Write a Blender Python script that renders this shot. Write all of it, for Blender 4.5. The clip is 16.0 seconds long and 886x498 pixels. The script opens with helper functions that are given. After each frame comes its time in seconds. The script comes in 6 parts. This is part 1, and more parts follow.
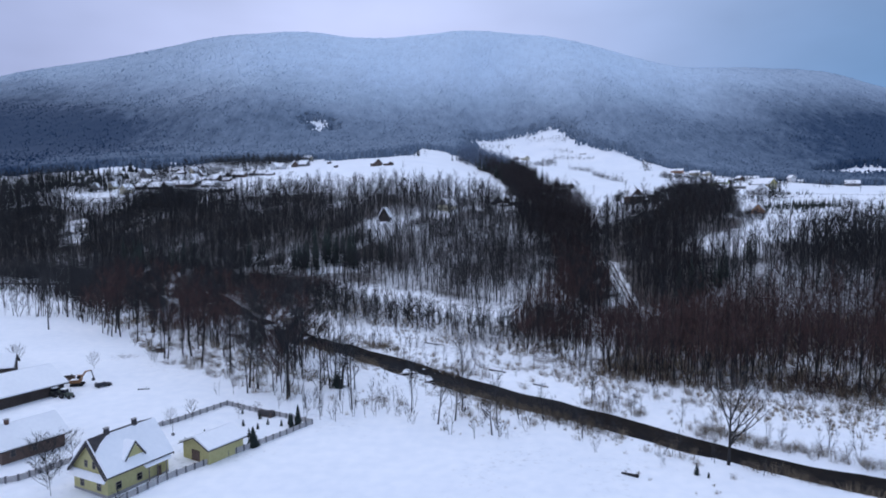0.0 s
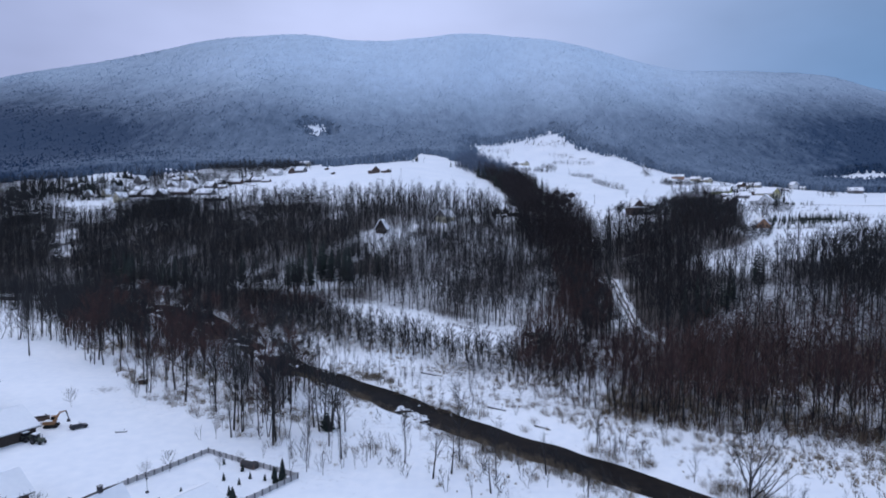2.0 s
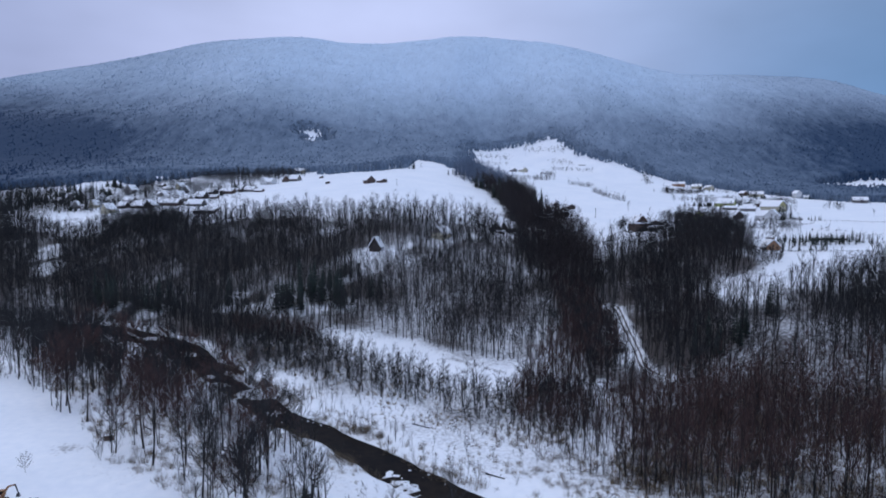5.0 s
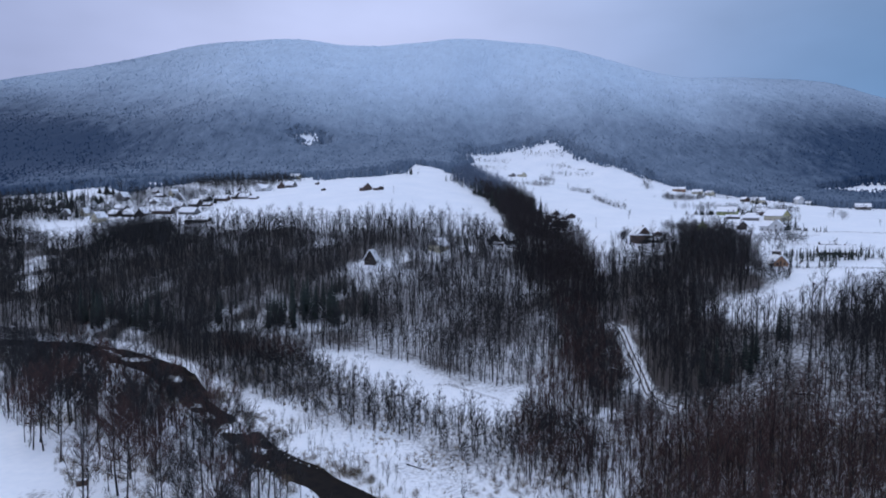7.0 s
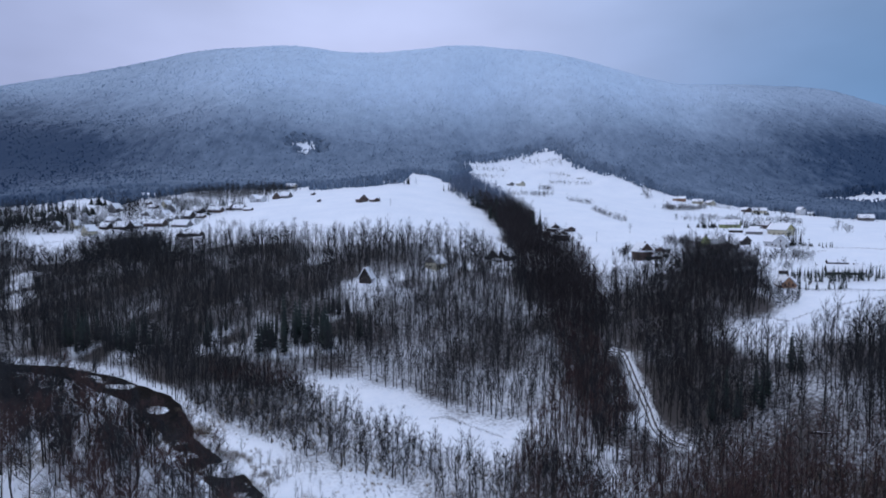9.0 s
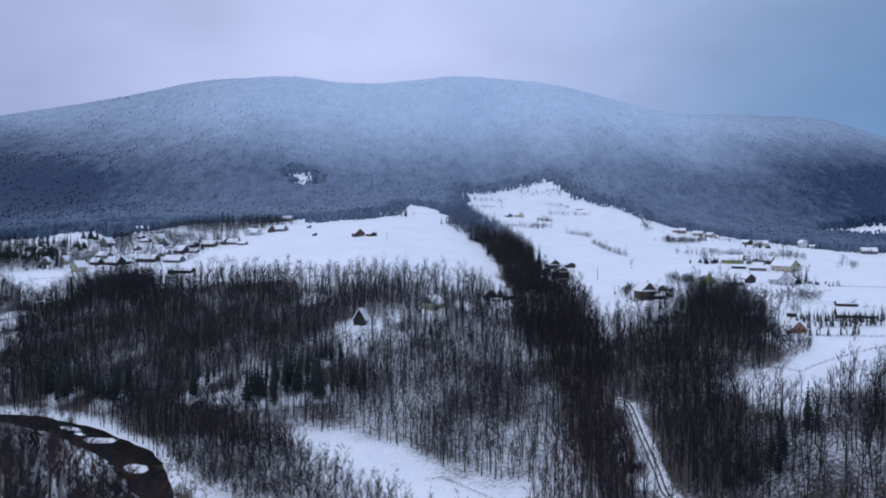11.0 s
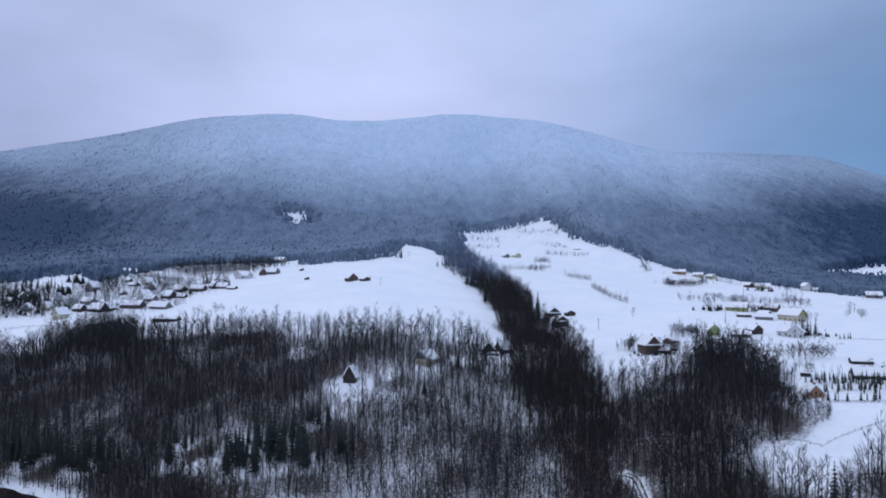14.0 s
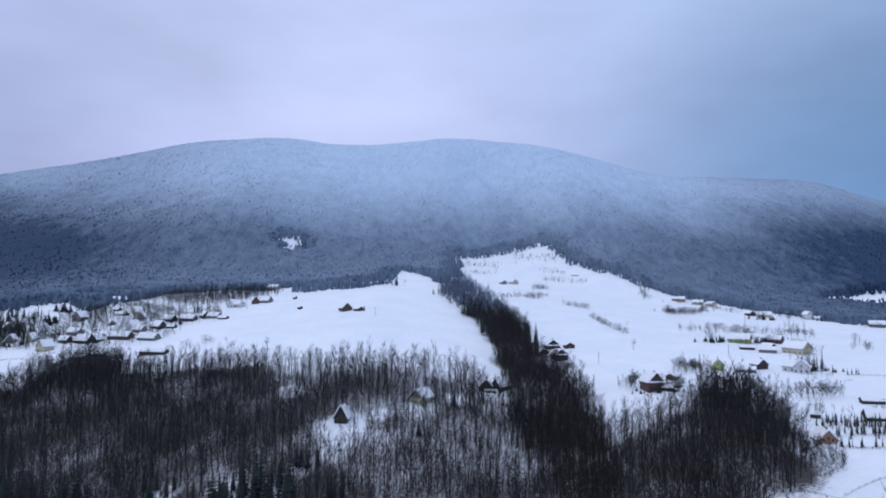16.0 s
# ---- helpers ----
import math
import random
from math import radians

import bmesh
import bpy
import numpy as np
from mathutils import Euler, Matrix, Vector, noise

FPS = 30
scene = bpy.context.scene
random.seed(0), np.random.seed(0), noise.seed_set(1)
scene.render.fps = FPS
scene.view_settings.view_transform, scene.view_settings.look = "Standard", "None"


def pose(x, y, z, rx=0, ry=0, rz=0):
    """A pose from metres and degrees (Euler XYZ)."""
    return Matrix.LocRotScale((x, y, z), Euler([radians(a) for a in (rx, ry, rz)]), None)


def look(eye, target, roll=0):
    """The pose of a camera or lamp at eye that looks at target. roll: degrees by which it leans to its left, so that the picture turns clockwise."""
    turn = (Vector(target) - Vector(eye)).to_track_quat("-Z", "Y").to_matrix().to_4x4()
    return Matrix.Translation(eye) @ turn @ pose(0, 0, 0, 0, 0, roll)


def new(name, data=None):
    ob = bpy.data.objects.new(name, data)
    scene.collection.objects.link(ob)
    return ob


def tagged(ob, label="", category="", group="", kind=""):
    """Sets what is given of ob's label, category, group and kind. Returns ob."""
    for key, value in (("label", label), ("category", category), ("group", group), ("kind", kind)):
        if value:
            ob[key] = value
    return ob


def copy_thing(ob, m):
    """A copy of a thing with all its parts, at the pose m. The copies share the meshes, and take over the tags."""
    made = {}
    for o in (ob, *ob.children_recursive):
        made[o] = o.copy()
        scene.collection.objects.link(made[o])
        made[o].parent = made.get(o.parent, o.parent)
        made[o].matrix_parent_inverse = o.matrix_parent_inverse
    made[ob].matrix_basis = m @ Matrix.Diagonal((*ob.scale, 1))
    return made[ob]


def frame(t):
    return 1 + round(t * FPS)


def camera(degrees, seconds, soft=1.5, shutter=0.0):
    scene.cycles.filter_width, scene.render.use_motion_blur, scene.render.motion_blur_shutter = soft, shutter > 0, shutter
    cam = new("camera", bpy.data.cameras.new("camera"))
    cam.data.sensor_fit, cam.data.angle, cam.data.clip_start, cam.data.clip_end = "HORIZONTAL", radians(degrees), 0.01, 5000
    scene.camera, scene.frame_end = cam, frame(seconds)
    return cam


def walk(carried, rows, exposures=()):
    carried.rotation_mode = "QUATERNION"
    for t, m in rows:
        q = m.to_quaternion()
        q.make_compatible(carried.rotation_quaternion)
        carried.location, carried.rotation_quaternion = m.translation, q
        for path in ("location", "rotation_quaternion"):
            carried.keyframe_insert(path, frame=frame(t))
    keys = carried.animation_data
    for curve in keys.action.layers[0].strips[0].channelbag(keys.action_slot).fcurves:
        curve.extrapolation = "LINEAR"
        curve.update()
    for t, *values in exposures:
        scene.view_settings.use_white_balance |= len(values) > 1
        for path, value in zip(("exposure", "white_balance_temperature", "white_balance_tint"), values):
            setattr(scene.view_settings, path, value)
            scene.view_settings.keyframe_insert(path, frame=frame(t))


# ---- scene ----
cam = camera(69.5, 16.0, soft=1.8)
METRES, EYE, TILT, LEAN, TURN = 120.0, 52.0, -4.0, 0.0, 0.0
ROWS = [
    (0.0, 0.0, 0.0, 0.0, 0.0, 0.0, -0.0),
    (0.5, 0.0017, 0.0196, 0.0188, -0.01, 0.01, -0.03),
    (1.0, 0.0032, 0.0403, 0.0376, -0.04, 0.04, -0.04),
    (1.5, 0.0047, 0.0624, 0.0559, -0.06, 0.07, -0.06),
    (2.0, 0.0062, 0.0851, 0.0747, -0.09, 0.08, -0.08),
    (2.5, 0.0081, 0.1086, 0.0931, -0.11, 0.09, -0.11),
    (3.0, 0.01, 0.1327, 0.1119, -0.13, 0.08, -0.11),
    (3.5, 0.0119, 0.1571, 0.1308, -0.14, 0.09, -0.12),
    (4.0, 0.0138, 0.1818, 0.1498, -0.18, 0.09, -0.13),
    (6.5, 0.0225, 0.3074, 0.2456, -0.37, 0.1, -0.13),
    (7.0, 0.0247, 0.3334, 0.2646, -0.41, 0.13, -0.13),
    (7.5, 0.0266, 0.3593, 0.2841, -0.46, 0.16, -0.14),
    (8.0, 0.0283, 0.3848, 0.3033, -0.5, 0.18, -0.14),
    (8.5, 0.0299, 0.411, 0.323, -0.54, 0.2, -0.14),
    (9.0, 0.0318, 0.4372, 0.343, -0.57, 0.52, -0.13),
    (9.5, 0.0339, 0.4627, 0.3627, -0.6, 1.1, -0.12),
    (10.0, 0.0357, 0.4877, 0.3824, -0.64, 1.74, -0.11),
    (12.5, 0.0462, 0.613, 0.4799, -0.84, 4.39, -0.13),
    (13.0, 0.048, 0.6363, 0.4985, -0.89, 4.86, -0.14),
    (13.5, 0.0501, 0.6615, 0.5182, -0.95, 5.38, -0.15),
    (14.0, 0.0523, 0.6866, 0.5379, -1.01, 5.88, -0.16),
    (14.5, 0.0547, 0.7117, 0.5578, -1.08, 6.41, -0.17),
    (15.0, 0.0571, 0.7367, 0.5773, -1.13, 6.94, -0.18),
    (15.5, 0.0592, 0.7611, 0.5964, -1.21, 7.47, -0.18),
    (16.0, 0.0613, 0.7854, 0.6154, -1.29, 7.82, -0.18),
]
walk(cam, [(t, pose(0, 0, EYE, TILT, LEAN, TURN) @ pose(METRES * x, METRES * y, METRES * z, 90 + pitch, roll, yaw)) for t, x, y, z, yaw, pitch, roll in ROWS], [(0.0, 0.08), (2.0, 0.0), (8.0, -0.04), (13.0, 0.0), (16.0, 0.06)])

# ---- sky and sun: overcast winter day ----
SUN_ELEV, SUN_AZ = 60.0, -60.0


def sky():
    world = bpy.data.worlds.new("overcast_sky")
    scene.world = world
    world.use_nodes = True
    nt = world.node_tree
    nt.nodes.clear()
    N, L = nt.nodes.new, nt.links.new
    out, bg = N("ShaderNodeOutputWorld"), N("ShaderNodeBackground")
    nish = N("ShaderNodeTexSky")
    nish.sky_type, nish.sun_disc = "NISHITA", False
    nish.sun_elevation, nish.sun_rotation = radians(SUN_ELEV), radians(SUN_AZ)
    scale = N("ShaderNodeVectorMath")
    scale.operation = "SCALE"
    scale.inputs["Scale"].default_value = 0.10
    L(nish.outputs[0], scale.inputs[0])
    co = N("ShaderNodeTexCoord")
    sep = N("ShaderNodeSeparateXYZ")
    L(co.outputs["Generated"], sep.inputs[0])
    # thicker, bluer cloud towards the east, brighter towards the sun side
    east = N("ShaderNodeMapRange")
    east.interpolation_type = "SMOOTHSTEP"
    for k, v in (("From Min", -0.10), ("From Max", 0.62)):
        east.inputs[k].default_value = v
    L(sep.outputs["X"], east.inputs["Value"])
    west = N("ShaderNodeMapRange")
    west.interpolation_type = "SMOOTHSTEP"
    for k, v in (("From Min", -0.15), ("From Max", -0.75)):
        west.inputs[k].default_value = v
    L(sep.outputs["X"], west.inputs["Value"])
    up = N("ShaderNodeMapRange")
    up.interpolation_type = "SMOOTHSTEP"
    for k, v in (("From Min", 0.10), ("From Max", 0.75)):
        up.inputs[k].default_value = v
    L(sep.outputs["Z"], up.inputs["Value"])
    noi = N("ShaderNodeTexNoise")
    noi.inputs["Scale"].default_value, noi.inputs["Detail"].default_value = 2.2, 4.0
    stretch = N("ShaderNodeMapping")
    stretch.inputs["Scale"].default_value = (1.0, 1.0, 2.4)
    L(co.outputs["Generated"], stretch.inputs[0])
    L(stretch.outputs[0], noi.inputs["Vector"])

    def mixed(fac, a, b, amount=None):
        m = N("ShaderNodeMix")
        m.data_type = "RGBA"
        if isinstance(fac, float):
            m.inputs[0].default_value = fac
        else:
            L(fac, m.inputs[0])
        for sock, v in ((m.inputs[6], a), (m.inputs[7], b)):
            if isinstance(v, tuple):
                sock.default_value = (*v, 1)
            else:
                L(v, sock)
        return m.outputs[2]
    c = mixed(east.outputs[0], CLOUD_MID, CLOUD_EAST)
    c = mixed(west.outputs[0], c, CLOUD_WEST)
    c = mixed(up.outputs[0], c, CLOUD_TOP)
    patch = N("ShaderNodeMapRange")
    for k, v in (("From Min", 0.3), ("From Max", 0.7), ("To Min", 0.84), ("To Max", 1.14)):
        patch.inputs[k].default_value = v
    L(noi.outputs[0], patch.inputs["Value"])
    mul = N("ShaderNodeVectorMath")
    mul.operation = "SCALE"
    L(c, mul.inputs[0])
    L(patch.outputs[0], mul.inputs["Scale"])
    both = mixed(0.06, mul.outputs[0], scale.outputs[0])
    L(both, bg.inputs[0])
    bg.inputs[1].default_value = 1.0
    L(bg.outputs[0], out.inputs[0])


CLOUD_MID, CLOUD_EAST, CLOUD_WEST, CLOUD_TOP = (0.545, 0.605, 0.915), (0.15, 0.29, 0.55), (0.33, 0.39, 0.66), (0.55, 0.675, 0.985)
sky()
sun = new("sun", bpy.data.lights.new("sun", "SUN"))
sun.data.energy, sun.data.angle, sun.data.color = 0.54, radians(60), (1.0, 0.96, 0.93)
sun.matrix_world = look((-173, 100, 346), (0, 0, 0))


# ---- materials ----
def surface(name, base, second, rough=0.8, grain=1.5, big=0.12, bump=0.0, island=0.0, metal=0.0, spec=0.3):
    """Two-scale colour variation between base and second, with optional fine relief and variation from piece to piece."""
    m = bpy.data.materials.new(name)
    m.use_nodes = True
    nt = m.node_tree
    N, L = nt.nodes.new, nt.links.new
    b = nt.nodes["Principled BSDF"]
    b.inputs["Roughness"].default_value, b.inputs["Metallic"].default_value = rough, metal
    b.inputs["Specular IOR Level"].default_value = spec
    geo = N("ShaderNodeNewGeometry")
    n1, n2 = N("ShaderNodeTexNoise"), N("ShaderNodeTexNoise")
    for n, s, d in ((n1, grain, 4.0), (n2, big, 3.0)):
        n.inputs["Scale"].default_value, n.inputs["Detail"].default_value = s, d
        L(geo.outputs["Position"], n.inputs["Vector"])
    add = N("ShaderNodeMath")
    add.operation = "ADD"
    L(n1.outputs[0], add.inputs[0])
    L(n2.outputs[0], add.inputs[1])
    fac = N("ShaderNodeMapRange")
    fac.inputs["From Min"].default_value, fac.inputs["From Max"].default_value = 0.72, 1.28
    L(add.outputs[0], fac.inputs["Value"])
    val = fac.outputs[0]
    if island:
        isl = N("ShaderNodeMath")
        isl.operation = "MULTIPLY_ADD"
        isl.inputs[1].default_value = island
        L(geo.outputs["Random Per Island"], isl.inputs[0])
        L(val, isl.inputs[2])
        cut = N("ShaderNodeMath")
        cut.operation = "SUBTRACT"
        cut.use_clamp = True
        cut.inputs[1].default_value = island / 2
        L(isl.outputs[0], cut.inputs[0])
        val = cut.outputs[0]
    mix = N("ShaderNodeMix")
    mix.data_type = "RGBA"
    mix.inputs[6].default_value, mix.inputs[7].default_value = (*base, 1), (*second, 1)
    L(val, mix.inputs[0])
    L(mix.outputs[2], b.inputs["Base Color"])
    if bump:
        bp = N("ShaderNodeBump")
        bp.inputs["Strength"].default_value, bp.inputs["Distance"].default_value = bump, 0.15
        L(n1.outputs[0], bp.inputs["Height"])
        L(bp.outputs[0], b.inputs["Normal"])
    return m


def frosted_hazed(name, dark, rime, low, high, floor_only=False):
    """Mountain wood: dark conifers and beeches whose rime grows thicker with altitude. Haze and mist are painted in
    too: bluish in both tones, palest over the middle.
    """
    m = surface(name, dark, rime)
    nt = m.node_tree
    N, L = nt.nodes.new, nt.links.new
    mix = next(n for n in nt.nodes if n.type == "MIX")
    geo = next(n for n in nt.nodes if n.type == "NEW_GEOMETRY")
    sep = N("ShaderNodeSeparateXYZ")
    L(geo.outputs["Position"], sep.inputs[0])

    def fused(a, k, b):
        """a * k + b"""
        n = N("ShaderNodeMath")
        n.operation = "MULTIPLY_ADD"
        for sock, v in zip(n.inputs, (a, k, b)):
            if isinstance(v, (int, float)):
                sock.default_value = v
            else:
                L(v, sock)
        return n.outputs[0]

    def noise(scale, detail, stretch):
        p = N("ShaderNodeMapping")
        p.inputs["Scale"].default_value = stretch
        L(geo.outputs["Position"], p.inputs[0])
        n = N("ShaderNodeTexNoise")
        n.inputs["Scale"].default_value, n.inputs["Detail"].default_value, n.inputs["Roughness"].default_value = scale, detail, 0.55
        L(p.outputs[0], n.inputs["Vector"])
        return n.outputs[0]

    def ramp(v, a, b, c, d):
        n = N("ShaderNodeMapRange")
        n.interpolation_type = "SMOOTHSTEP"
        for key, q in (("From Min", a), ("From Max", b), ("To Min", c), ("To Max", d)):
            n.inputs[key].default_value = q
        L(v, n.inputs["Value"])
        return n.outputs[0]
    # spruce stands reach up the slope in tongues; further back the rime and painted haze set in lower
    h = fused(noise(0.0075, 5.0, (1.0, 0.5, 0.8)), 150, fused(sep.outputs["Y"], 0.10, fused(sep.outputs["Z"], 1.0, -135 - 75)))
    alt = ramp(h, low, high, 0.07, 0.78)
    # mist painted as colour: paler over the middle, darker to the sides
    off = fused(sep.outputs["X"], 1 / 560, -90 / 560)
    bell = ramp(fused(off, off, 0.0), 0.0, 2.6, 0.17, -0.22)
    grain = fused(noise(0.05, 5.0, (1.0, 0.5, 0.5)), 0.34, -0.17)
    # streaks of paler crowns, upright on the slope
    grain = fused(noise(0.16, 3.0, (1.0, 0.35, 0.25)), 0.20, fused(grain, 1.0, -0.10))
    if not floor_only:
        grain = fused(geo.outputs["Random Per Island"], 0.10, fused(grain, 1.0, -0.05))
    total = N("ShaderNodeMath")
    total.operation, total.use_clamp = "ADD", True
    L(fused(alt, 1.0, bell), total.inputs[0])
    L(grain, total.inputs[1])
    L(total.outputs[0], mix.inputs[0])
    return m


SNOW = surface("snow", (0.83, 0.86, 0.905), (0.935, 0.945, 0.965), 0.75, 0.35, 0.03, 0.25)
ROOF_SNOW = surface("roof_snow", (0.88, 0.89, 0.91), (0.95, 0.955, 0.965), 0.75, 1.2, 0.1, 0.2)
def add_litter(m):
    """Brown leaf litter and stalks showing through thin snow where the ground's litter is high."""
    nt = m.node_tree
    N, L = nt.nodes.new, nt.links.new
    old = next(n for n in nt.nodes if n.type == "MIX")
    att, noi = N("ShaderNodeAttribute"), N("ShaderNodeTexNoise")
    att.attribute_name = "litter"
    geo = next(n for n in nt.nodes if n.type == "NEW_GEOMETRY")
    noi.inputs["Scale"].default_value, noi.inputs["Detail"].default_value = 0.75, 6.0
    L(geo.outputs["Position"], noi.inputs["Vector"])
    a = N("ShaderNodeMath")
    a.operation = "ADD"
    L(att.outputs["Fac"], a.inputs[0])
    L(noi.outputs[0], a.inputs[1])
    r = N("ShaderNodeMapRange")
    r.interpolation_type = "SMOOTHSTEP"
    r.inputs["From Min"].default_value, r.inputs["From Max"].default_value = 0.66, 1.36
    L(a.outputs[0], r.inputs["Value"])
    mix = N("ShaderNodeMix")
    mix.data_type = "RGBA"
    mix.inputs[7].default_value = (0.075, 0.064, 0.060, 1)
    L(r.outputs[0], mix.inputs[0])
    L(old.outputs[2], mix.inputs[6])
    L(mix.outputs[2], nt.nodes["Principled BSDF"].inputs["Base Color"])


add_litter(SNOW)
BARK = surface("dark_bark", (0.015, 0.0155, 0.017), (0.040, 0.037, 0.036), 0.9, 3.0, 0.05, 0, 0.5)
TWIG = surface("grey_brown_twigs", (0.017, 0.019, 0.022), (0.058, 0.057, 0.058), 0.9, 0.6, 0.03, 0, 0.6)
RED_TWIG = surface("reddish_twigs", (0.038, 0.022, 0.022), (0.116, 0.068, 0.060), 0.9, 0.6, 0.03, 0, 0.6)
GULLY_TWIG = surface("dark_alder_twigs", (0.018, 0.015, 0.0165), (0.056, 0.044, 0.044), 0.9, 0.6, 0.03, 0, 0.6)
# light rime, with bluish distance haze put into the twig colour
HAZED_RIMED_TWIG = surface("hazed_rimed_twigs", (0.075, 0.100, 0.145), (0.18, 0.225, 0.30), 0.9, 0.6, 0.03, 0, 0.6)
BRUSH = surface("brown_brush", (0.045, 0.034, 0.028), (0.15, 0.112, 0.078), 0.9, 0.5, 0.05, 0, 0.8)
NEEDLE = surface("fir_needles", (0.012, 0.020, 0.020), (0.035, 0.050, 0.042), 0.8, 1.5, 0.05, 0, 0.5)
STRAW = surface("dry_grass", (0.16, 0.12, 0.08), (0.34, 0.27, 0.18), 0.9, 1.0, 0.05, 0, 0.8)
# conifer and rime colours tinted bluish to paint in distance haze
MOUNTAIN = frosted_hazed("hazed_rimed_wood", (0.014, 0.042, 0.090), (0.54, 0.66, 0.785), 165, 450)
MOUNTAIN_FLOOR = frosted_hazed("hazed_rimed_undergrowth", (0.014, 0.042, 0.090), (0.54, 0.66, 0.785), 165, 450, True)
WATER = surface("river_water", (0.012, 0.012, 0.013), (0.026, 0.021, 0.018), 0.12, 0.5, 0.05, 0.2, 0, 0, 0.06)
YELLOW = surface("yellow_render", (0.45, 0.41, 0.19), (0.55, 0.50, 0.25), 0.85, 2.0, 0.3)
CREAM = surface("cream_render", (0.52, 0.47, 0.34), (0.64, 0.59, 0.45), 0.85, 2.0, 0.3)
WHITE = surface("white_render", (0.60, 0.60, 0.60), (0.74, 0.74, 0.73), 0.85, 2.0, 0.3)
ORANGE = surface("orange_render", (0.36, 0.20, 0.12), (0.46, 0.27, 0.17), 0.85, 2.0, 0.3)
GREENISH = surface("pale_green_render", (0.34, 0.38, 0.16), (0.44, 0.47, 0.22), 0.85, 2.0, 0.3)
TIMBER = surface("dark_timber", (0.034, 0.027, 0.025), (0.075, 0.060, 0.052), 0.85, 2.5, 0.3)
BROWN = surface("brown_boards", (0.085, 0.058, 0.048), (0.15, 0.105, 0.085), 0.85, 2.5, 0.3)
GREY = surface("grey_boards", (0.16, 0.15, 0.15), (0.26, 0.25, 0.24), 0.85, 2.5, 0.3)
SHEET = surface("dark_roof_sheet", (0.035, 0.032, 0.036), (0.07, 0.062, 0.062), 0.6, 1.5, 0.3)
BRICK = surface("chimney_brick", (0.10, 0.06, 0.05), (0.18, 0.11, 0.085), 0.9, 6.0, 0.6)
PANE = surface("window_glass", (0.012, 0.014, 0.018), (0.02, 0.022, 0.03), 0.08, 1.0, 0.2, 0, 0, 0, 0.5)
FRAME = surface("painted_frame", (0.16, 0.13, 0.11), (0.26, 0.22, 0.19), 0.6, 3.0, 0.5)
CONCRETE = surface("grey_concrete", (0.26, 0.25, 0.25), (0.38, 0.37, 0.36), 0.9, 4.0, 0.3)
PALING = surface("weathered_fence_panel", (0.36, 0.35, 0.35), (0.50, 0.48, 0.47), 0.9, 3.0, 0.4)
PILLAR = surface("dark_concrete_pillar", (0.10, 0.10, 0.11), (0.18, 0.175, 0.18), 0.9, 4.0, 0.3)
POLE = surface("weathered_pole_wood", (0.06, 0.052, 0.05), (0.11, 0.095, 0.085), 0.9, 3.0, 0.4)
RUBBER = surface("black_rubber", (0.012, 0.012, 0.013), (0.025, 0.025, 0.026), 0.85, 5.0, 1.0)
DIGGER = surface("worn_orange_paint", (0.26, 0.13, 0.06), (0.38, 0.21, 0.10), 0.5, 3.0, 0.6)
TRACTOR = surface("faded_green_paint", (0.06, 0.075, 0.06), (0.11, 0.125, 0.10), 0.5, 3.0, 0.6)
CARPAINT = surface("dark_car_paint", (0.02, 0.022, 0.028), (0.035, 0.037, 0.045), 0.3, 3.0, 0.6)
STEEL = surface("dark_steel", (0.05, 0.05, 0.055), (0.09, 0.09, 0.095), 0.5, 4.0, 0.6, metal=0.6)
SOIL = surface("wet_track_soil", (0.06, 0.05, 0.048), (0.16, 0.145, 0.14), 0.7, 1.2, 0.2)
STONE = surface("river_stone", (0.06, 0.055, 0.05), (0.14, 0.13, 0.12), 0.85, 2.0, 0.3)

WATER.node_tree.nodes["Principled BSDF"].inputs["IOR"].default_value = 1.10

# ---- the lie of the land ----
# cross-sections through the valley side: x, then (distance, height) pairs
TRANSECTS = [
    (-700, ((440, 0), (560, 16), (640, 34), (700, 50), (780, 72), (900, 100), (1100, 128))),
    (-450, ((440, 0), (540, 20), (640, 44), (700, 60), (780, 80), (900, 112), (1000, 128), (1100, 142))),
    (-250, ((425, 0), (460, 8), (577, 46), (650, 61), (740, 74), (820, 88), (900, 102), (980, 114), (1100, 130))),
    (-60, ((388, 0), (440, 20), (500, 40), (592, 72), (700, 90), (850, 110), (1030, 131), (1250, 165))),
    (20, ((335, 0), (371, 4), (440, 26), (500, 44), (560, 58), (700, 84), (850, 104), (1030, 126), (1250, 165))),
    (95, ((290, 0), (330, 8), (390, 17), (450, 30), (520, 44), (582, 54), (700, 72), (900, 102), (1294, 148), (1393, 185))),
    (165, ((238, 0), (287, 24), (360, 36), (407, 45), (557, 55), (640, 64), (870, 96), (1294, 148), (1393, 185))),
    (330, ((230, 0), (290, 26), (380, 46), (420, 51), (560, 60), (639, 68), (866, 80), (1100, 105))),
    (560, ((225, 0), (300, 30), (420, 55), (640, 66), (883, 76), (1100, 98))),
    (900, ((225, 0), (330, 35), (500, 60), (900, 80), (1100, 98))),
]
RIDGE_Y = 1900
RIDGE = ((-2600, 280), (-1330, 405), (-1100, 440), (-650, 533), (-400, 553), (-260, 528), (-140, 535), (110, 558), (300, 540), (470, 497), (670, 442), (900, 447), (1080, 440), (1330, 340), (2600, 200))
STEP, X0, Y0, NX, NY = 8.0, -3000.0, -600.0, 751, 601

